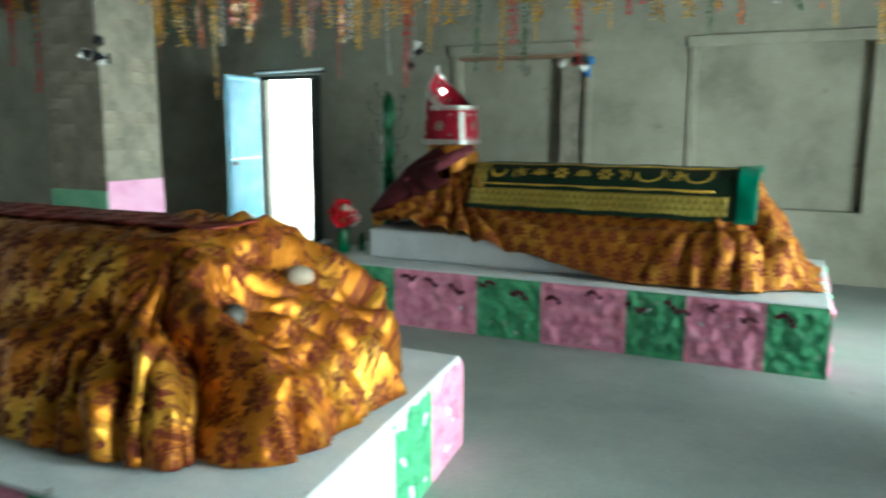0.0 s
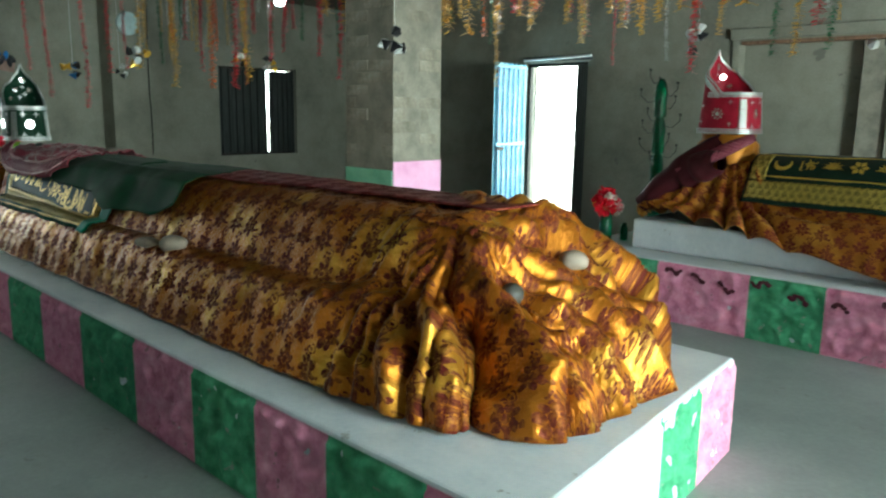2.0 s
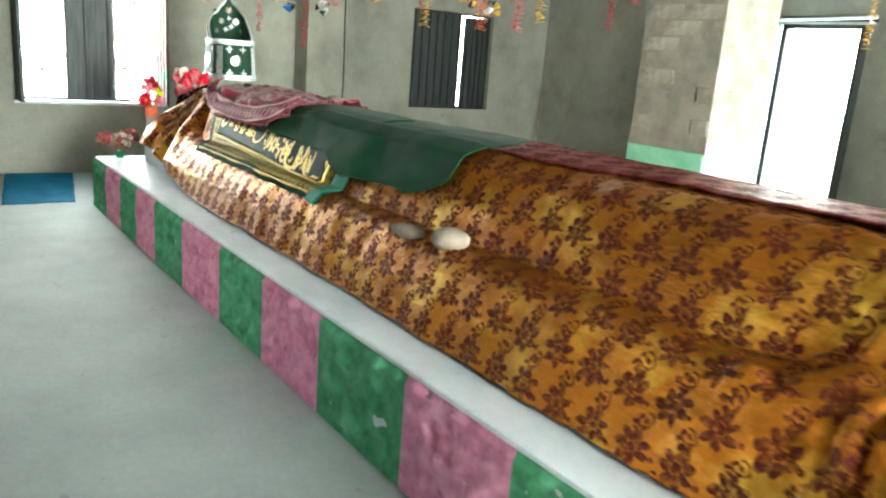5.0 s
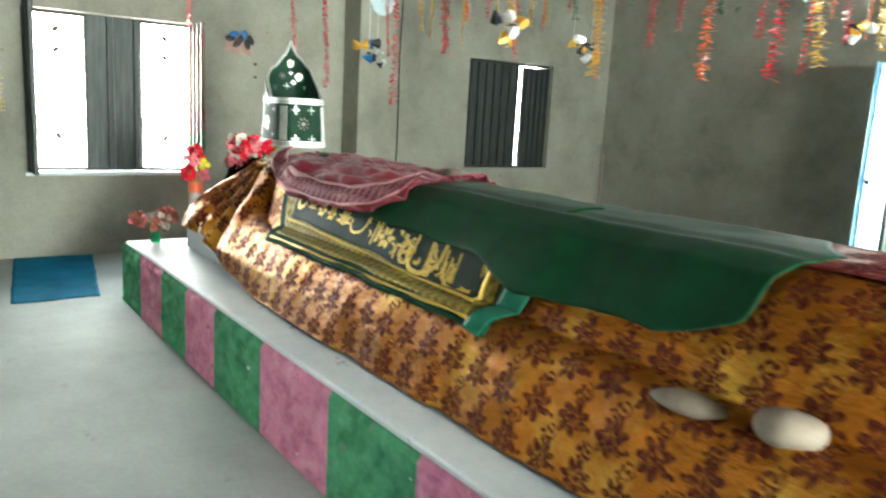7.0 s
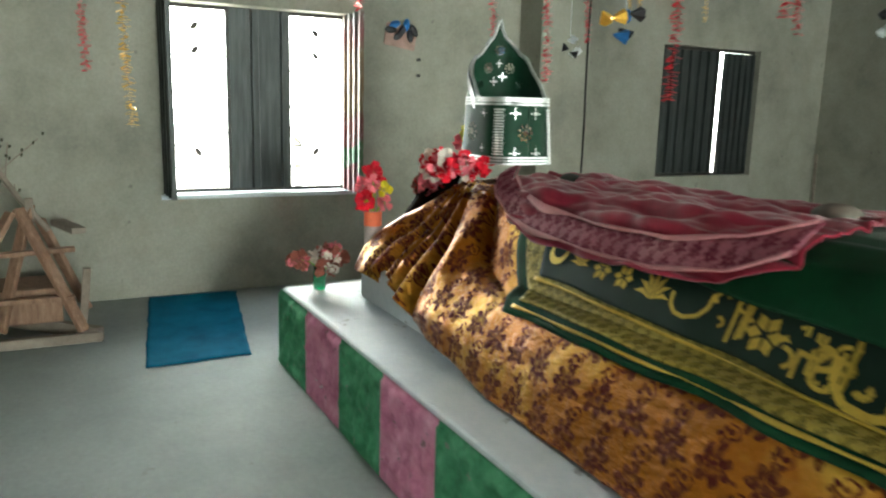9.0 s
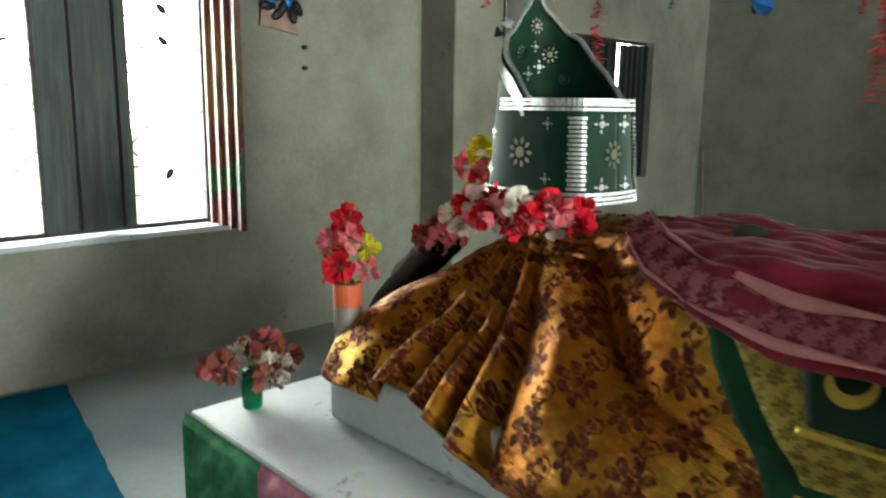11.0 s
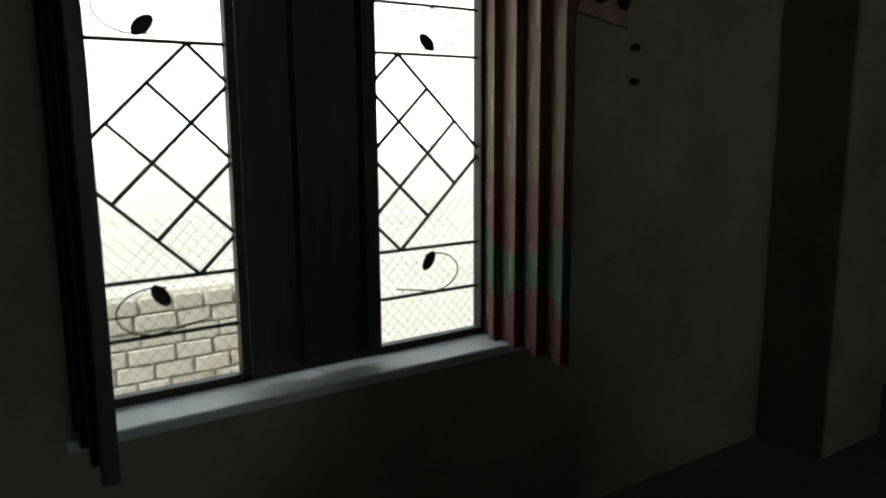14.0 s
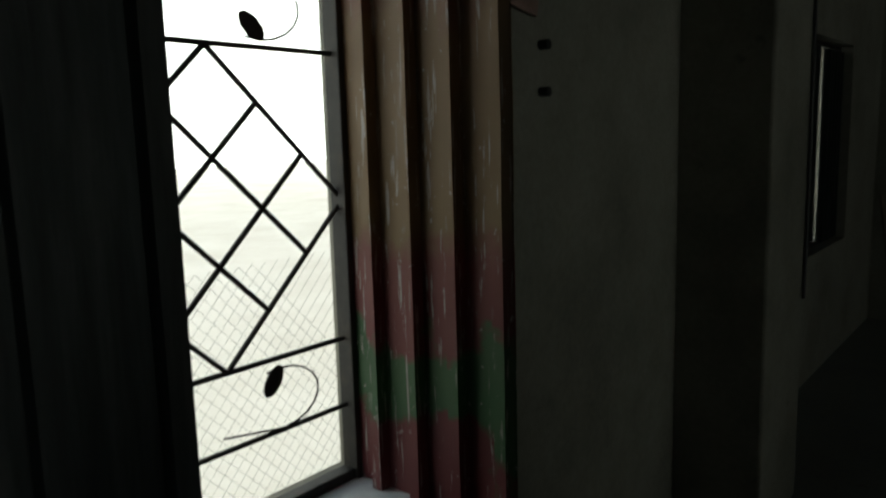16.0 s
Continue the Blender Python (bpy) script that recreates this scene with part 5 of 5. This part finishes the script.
# small torn picture and nails on the west wall
pic = thing("torn_picture", "small torn picture with blue scraps on the wall", "picture", (XW + 0.01, 1.55, 2.05))
M_PAPER = plain("pinkish_paper", (0.42, 0.30, 0.26), 0.8)
o = part("paper", boxes(((0, -0.14, -0.09), (0.012, 0.14, 0.09)), bevel=0.003), M_PAPER, pic)
o.matrix_basis = pose(0, 0, 0, -9)
for i in range(7):
    bm = bmesh.new()
    bmesh.ops.create_icosphere(bm, subdivisions=2, radius=0.05, matrix=pose(0.03, -0.1 + 0.035 * i, 0.05 + 0.05 * math.sin(i * 2.1), 20 * i) @ Matrix.Diagonal((0.35, 1.1, 0.6, 1)))
    part("scrap", bm, TINSEL["blue"] if i % 3 == 1 else TINSEL["black"], pic)
for z in (1.87, 1.74):
    nail = rod(bmesh.new(), (XW - 0.01, 1.72, z), (XW + 0.03, 1.72, z), 0.014, 8)
    tagged(part("nail", nail, M_WIRE), "dark nail hole in the plaster", "nail")
cord = tube(bmesh.new(), [(-8.79, 3.24 + 0.006 * math.sin(i), 0.9 + 0.23 * i) for i in range(11)], 0.008, 6)
tagged(part("cable", cord, M_WIRE), "dark electric cable down the pilaster", "cable")
stick = rod(bmesh.new(), (XW + 0.25, YB - 0.25, 0.0), (XW + 0.06, YB - 0.04, 1.05), 0.018, 8)
tagged(part("stick", stick, M_OLDWOOD), "wooden stick leaning in the corner", "stick")
clock = thing("wall_clock", "round pale wall clock", "clock", (-8.79, 2.98, 2.62))
o = part("dial", lathe([(0.15, 0), (0.15, 0.03), (0.13, 0.035)], 32), plain("clock_dial", (0.5, 0.6, 0.62), 0.3), clock)
o.matrix_basis = pose(0, 0, 0, 0, 90, 0)


# ---- tinsel garlands ----
def tinsel(colour, x, y, top, bottom, r=0.022, seed=0, label=None):
    rnd = random.Random(seed * 13 + 7)
    bm = bmesh.new()
    n = int((top - bottom) / 0.010)
    for i in range(n):
        z = bottom + (top - bottom) * i / n
        for k in range(2):
            a = i * 1.1 + k * 3.14 + rnd.random()
            d = Vector((math.cos(a), math.sin(a), rnd.uniform(-0.5, 0.2))) * r * rnd.uniform(0.6, 1.2)
            s = Vector((-math.sin(a), math.cos(a), 0.3)) * 0.006
            c = Vector((0.01 * math.sin(z * 5 + seed), 0.01 * math.cos(z * 4 + seed), z))
            bm.faces.new([bm.verts.new(p) for p in (c - s, c + s, c + d + s * 1.3, c + d - s * 1.3)])
    ob = part("tinsel_garland", bm, TINSEL[colour])
    ob.matrix_basis = pose(x, y, 0)
    return tagged(ob, label or "shiny %s tinsel strip hanging from a ceiling string" % colour, "garland", "hanging tinsel strips")


def foil_star(x, y, z, c1, c2, seed):
    t = thing("foil_ornament", "crumpled foil ornament of %s and %s scraps on a thread" % (c1, c2), "ornament", (x, y, z), "foil ornaments")
    rnd = random.Random(seed)
    part("thread", rod(bmesh.new(), (0, 0, 0), (0, 0, ZC - 0.1 - z), 0.0018, 4), TINSEL["silver"], t)
    for i in range(6):
        bm = bmesh.new()
        p = [rnd.uniform(-0.07, 0.07), rnd.uniform(-0.07, 0.07), rnd.uniform(-0.13, 0.05)]
        bmesh.ops.create_cone(bm, segments=6, radius1=0.035, radius2=0.006, depth=0.06, cap_ends=True, matrix=pose(*p, rnd.uniform(0, 180), rnd.uniform(0, 180), 0))
        part("foil_piece", bm, TINSEL[(c1, c2, "black")[i % 3]], t)
    return t


TOP = ZC - 0.08
rows = []
for i, (x, z, c) in enumerate(((-6.11, 1.93, "red"), (-5.25, 1.78, "orange"), (-4.06, 2.0, "red"), (-3.79, 1.80, "red"), (-3.42, 1.91, "gold"), (-2.08, 1.72, "gold"), (-1.77, 2.08, "gold"), (-0.94, 2.0, "gold"), (-0.62, 1.78, "red"), (-0.19, 1.85, "green"), (0.38, 1.88, "red"), (-8.0, 2.0, "red"), (-7.4, 2.2, "gold"), (-6.78, 2.05, "gold"), (-0.47, 1.97, "gold"), (0.09, 1.87, "green"))):
    tinsel(c, x, 2.6, TOP, z, 0.030 if c == "red" else 0.022, i)
for i, (x, z, c) in enumerate(((-5.6, 1.54, "red"), (-6.51, 1.62, "red"), (-5.05, 1.82, "red"), (-4.48, 1.84, "gold"), (-3.37, 1.68, "orange"), (-3.1, 1.68, "red"), (-3.95, 1.70, "gold"), (-7.05, 1.9, "red"), (-2.95, 1.72, "gold"))):
    tinsel(c, x, 1.2, TOP, z, 0.030, 30 + i)
rnd = random.Random(33)
for i in range(26):
    tinsel(rnd.choice(("red", "red", "gold", "orange", "green")), -7.0 + 0.24 * i + rnd.uniform(-0.08, 0.08), 2.6, TOP, rnd.uniform(1.95, 2.3), rnd.choice((0.02, 0.03, 0.035)), 400 + i)
tinsel("red", -7.5, -0.93, TOP, 1.62, 0.03, 50)
tinsel("red", -7.5, 0.57, TOP, 2.04, 0.03, 51)
tinsel("gold", -7.2, -0.75, TOP, 1.35, 0.03, 52)
rnd = random.Random(21)
for i in range(64):
    x = -4.6 + 0.115 * i + rnd.uniform(-0.05, 0.05)
    y = rnd.choice((2.9, 3.3, 3.7, 4.4))
    z = rnd.uniform(2.16, 2.46) - 0.04 * (y - 3)
    if rnd.random() < 0.22:
        z -= 0.2
    tinsel(rnd.choice(("gold", "gold", "gold", "orange", "gold", "red", "green", "silver")), x, y, TOP, z + 0.05, rnd.choice((0.02, 0.03, 0.04)), 100 + i)
for i in range(110):
    x = -3.6 + 0.052 * i + rnd.uniform(-0.04, 0.04)
    tinsel(rnd.choice(("gold", "gold", "gold", "gold", "orange")), x, rnd.choice((2.3, 2.6, 2.9)), TOP, rnd.uniform(2.06, 2.40), rnd.choice((0.03, 0.045, 0.055)), 300 + i)
for i in range(26):
    tinsel(rnd.choice(("gold", "gold", "red", "silver", "green")), -8.6 + 0.22 * i + rnd.uniform(-0.08, 0.08), rnd.choice((2.3, 2.9, 3.4)), TOP, rnd.uniform(2.2, 2.6), 0.025, 200 + i)
for i, (x, y, z, c1, c2) in enumerate(((-8.2, 2.6, 2.0, "silver", "silver"), (-1.0, 3.4, 2.05, "silver", "silver"), (0.15, 3.4, 2.0, "blue", "silver"), (-5.9, 1.2, 1.88, "blue", "gold"), (-7.0, 0.3, 2.35, "red", "black"), (-4.5, 1.2, 1.95, "gold", "silver"), (-5.6, 2.7, 2.05, "gold", "silver"), (-3.9, 3.4, 2.1, "gold", "silver"), (-2.0, 1.6, 2.0, "silver", "black"), (-6.1, 3.4, 2.1, "silver", "gold"))):
    foil_star(x, y, z, c1, c2, i)
for y in (1.2, 2.6, 2.9, 3.3, 3.7, 4.4, 2.3, 3.4, -0.93, -0.75, 0.57, 0.3, 1.6, 2.7):
    wire = tube(bmesh.new(), [(XW, y, TOP + 0.02), (-6, y, TOP - 0.03), (-3, y, TOP), (0, y, TOP - 0.03), (XE, y, TOP + 0.02)], 0.003, 4)
    tagged(part("ceiling_string", wire, M_WIRE), "thin string stretched under the ceiling", "string")
bulb = thing("bulb", "bright white bulb on a hanging holder", "lamp", (-4.52, 2.5, 2.50))
M_BULB, nt, b = node_mat("lit_bulb")
b.inputs["Emission Color"].default_value, b.inputs["Emission Strength"].default_value = (0.9, 0.93, 1.0, 1), 12
part("glass", lathe([(0.01, -0.06), (0.04, -0.045), (0.05, 0), (0.035, 0.04), (0.02, 0.06)], 16), M_BULB, bulb, smooth=True)
part("holder", lathe([(0.024, 0.055), (0.026, 0.12), (0.008, 0.13), (0.006, ZC - 2.5)], 12), M_WIRE, bulb)

# ---- brick pillar ----
PX0, PX1, PY0, PY1 = -3.01, -2.50, 2.04, 2.50
pillar = tagged(new("brick_pillar"), "square pillar of bare cement-washed bricks with painted foot", "pillar")
part("core", boxes(((PX0 - 0.001, PY0 - 0.001, 0), (PX1 + 0.001, PY1, ZC))), M_MORTAR, pillar)
part("painted_foot", boxes(((PX0 - 0.008, PY0 - 0.010, 0), (PX1 - 0.001, PY1, 1.13)), bevel=0.006), M_MINT, pillar, "mint green paint band")
part("painted_foot", boxes(((PX1 - 0.0005, PY0 - 0.006, 0), (PX1 + 0.012, PY1, 1.19)), bevel=0.004), M_LILAC, pillar, "pink paint band")


def brick_mesh(l, d, h, seed):
    bm = boxes(((-l / 2, -d / 2, -h / 2), (l / 2, d / 2, h / 2)), bevel=0.006)
    for v in bm.verts:
        v.co += Vector((n3(v.co.x * 20, seed), n3(v.co.y * 20, seed + 3), n3(v.co.z * 20, seed + 7))) * 0.006
    return to_mesh("brick", bm, M_BRICK)


long_bricks = [brick_mesh(0.245, 0.11, 0.078, i) for i in range(3)]
short_bricks = [brick_mesh(0.11, 0.22, 0.078, i + 9) for i in range(3)]
rnd = random.Random(3)
row, z = 0, 1.22
while z < ZC - 0.05:
    sites = []
    if row % 2:
        sites = [(PX0 + 0.125, PY0 + 0.055, 0, 0), (PX1 - 0.125, PY0 + 0.055, 0, 0), (PX0 + 0.055, PY1 - 0.16, 1, 0), (PX1 - 0.055, PY0 + 0.225, 1, 0), (PX1 - 0.055, PY1 - 0.11, 1, 0)]
    else:
        sites = [(PX0 + 0.055, PY0 + 0.11, 1, 0), (PX1 - 0.055, PY0 + 0.11, 1, 0), (PX0 + 0.255, PY0 + 0.055, 0, 0), (PX0 + 0.055, PY1 - 0.11, 1, 0), (PX1 - 0.055, PY1 - 0.11, 1, 0)]
    for x, y, k, _ in sites:
        o = new("brick", rnd.choice(short_bricks if k else long_bricks))
        o.parent = pillar
        o.matrix_basis = pose(x + rnd.uniform(-.004, .004), y + rnd.uniform(-.005, .005), z + 0.04, 0, rnd.uniform(-1, 1), rnd.uniform(-1.5, 1.5))
    z += 0.084
    row += 1
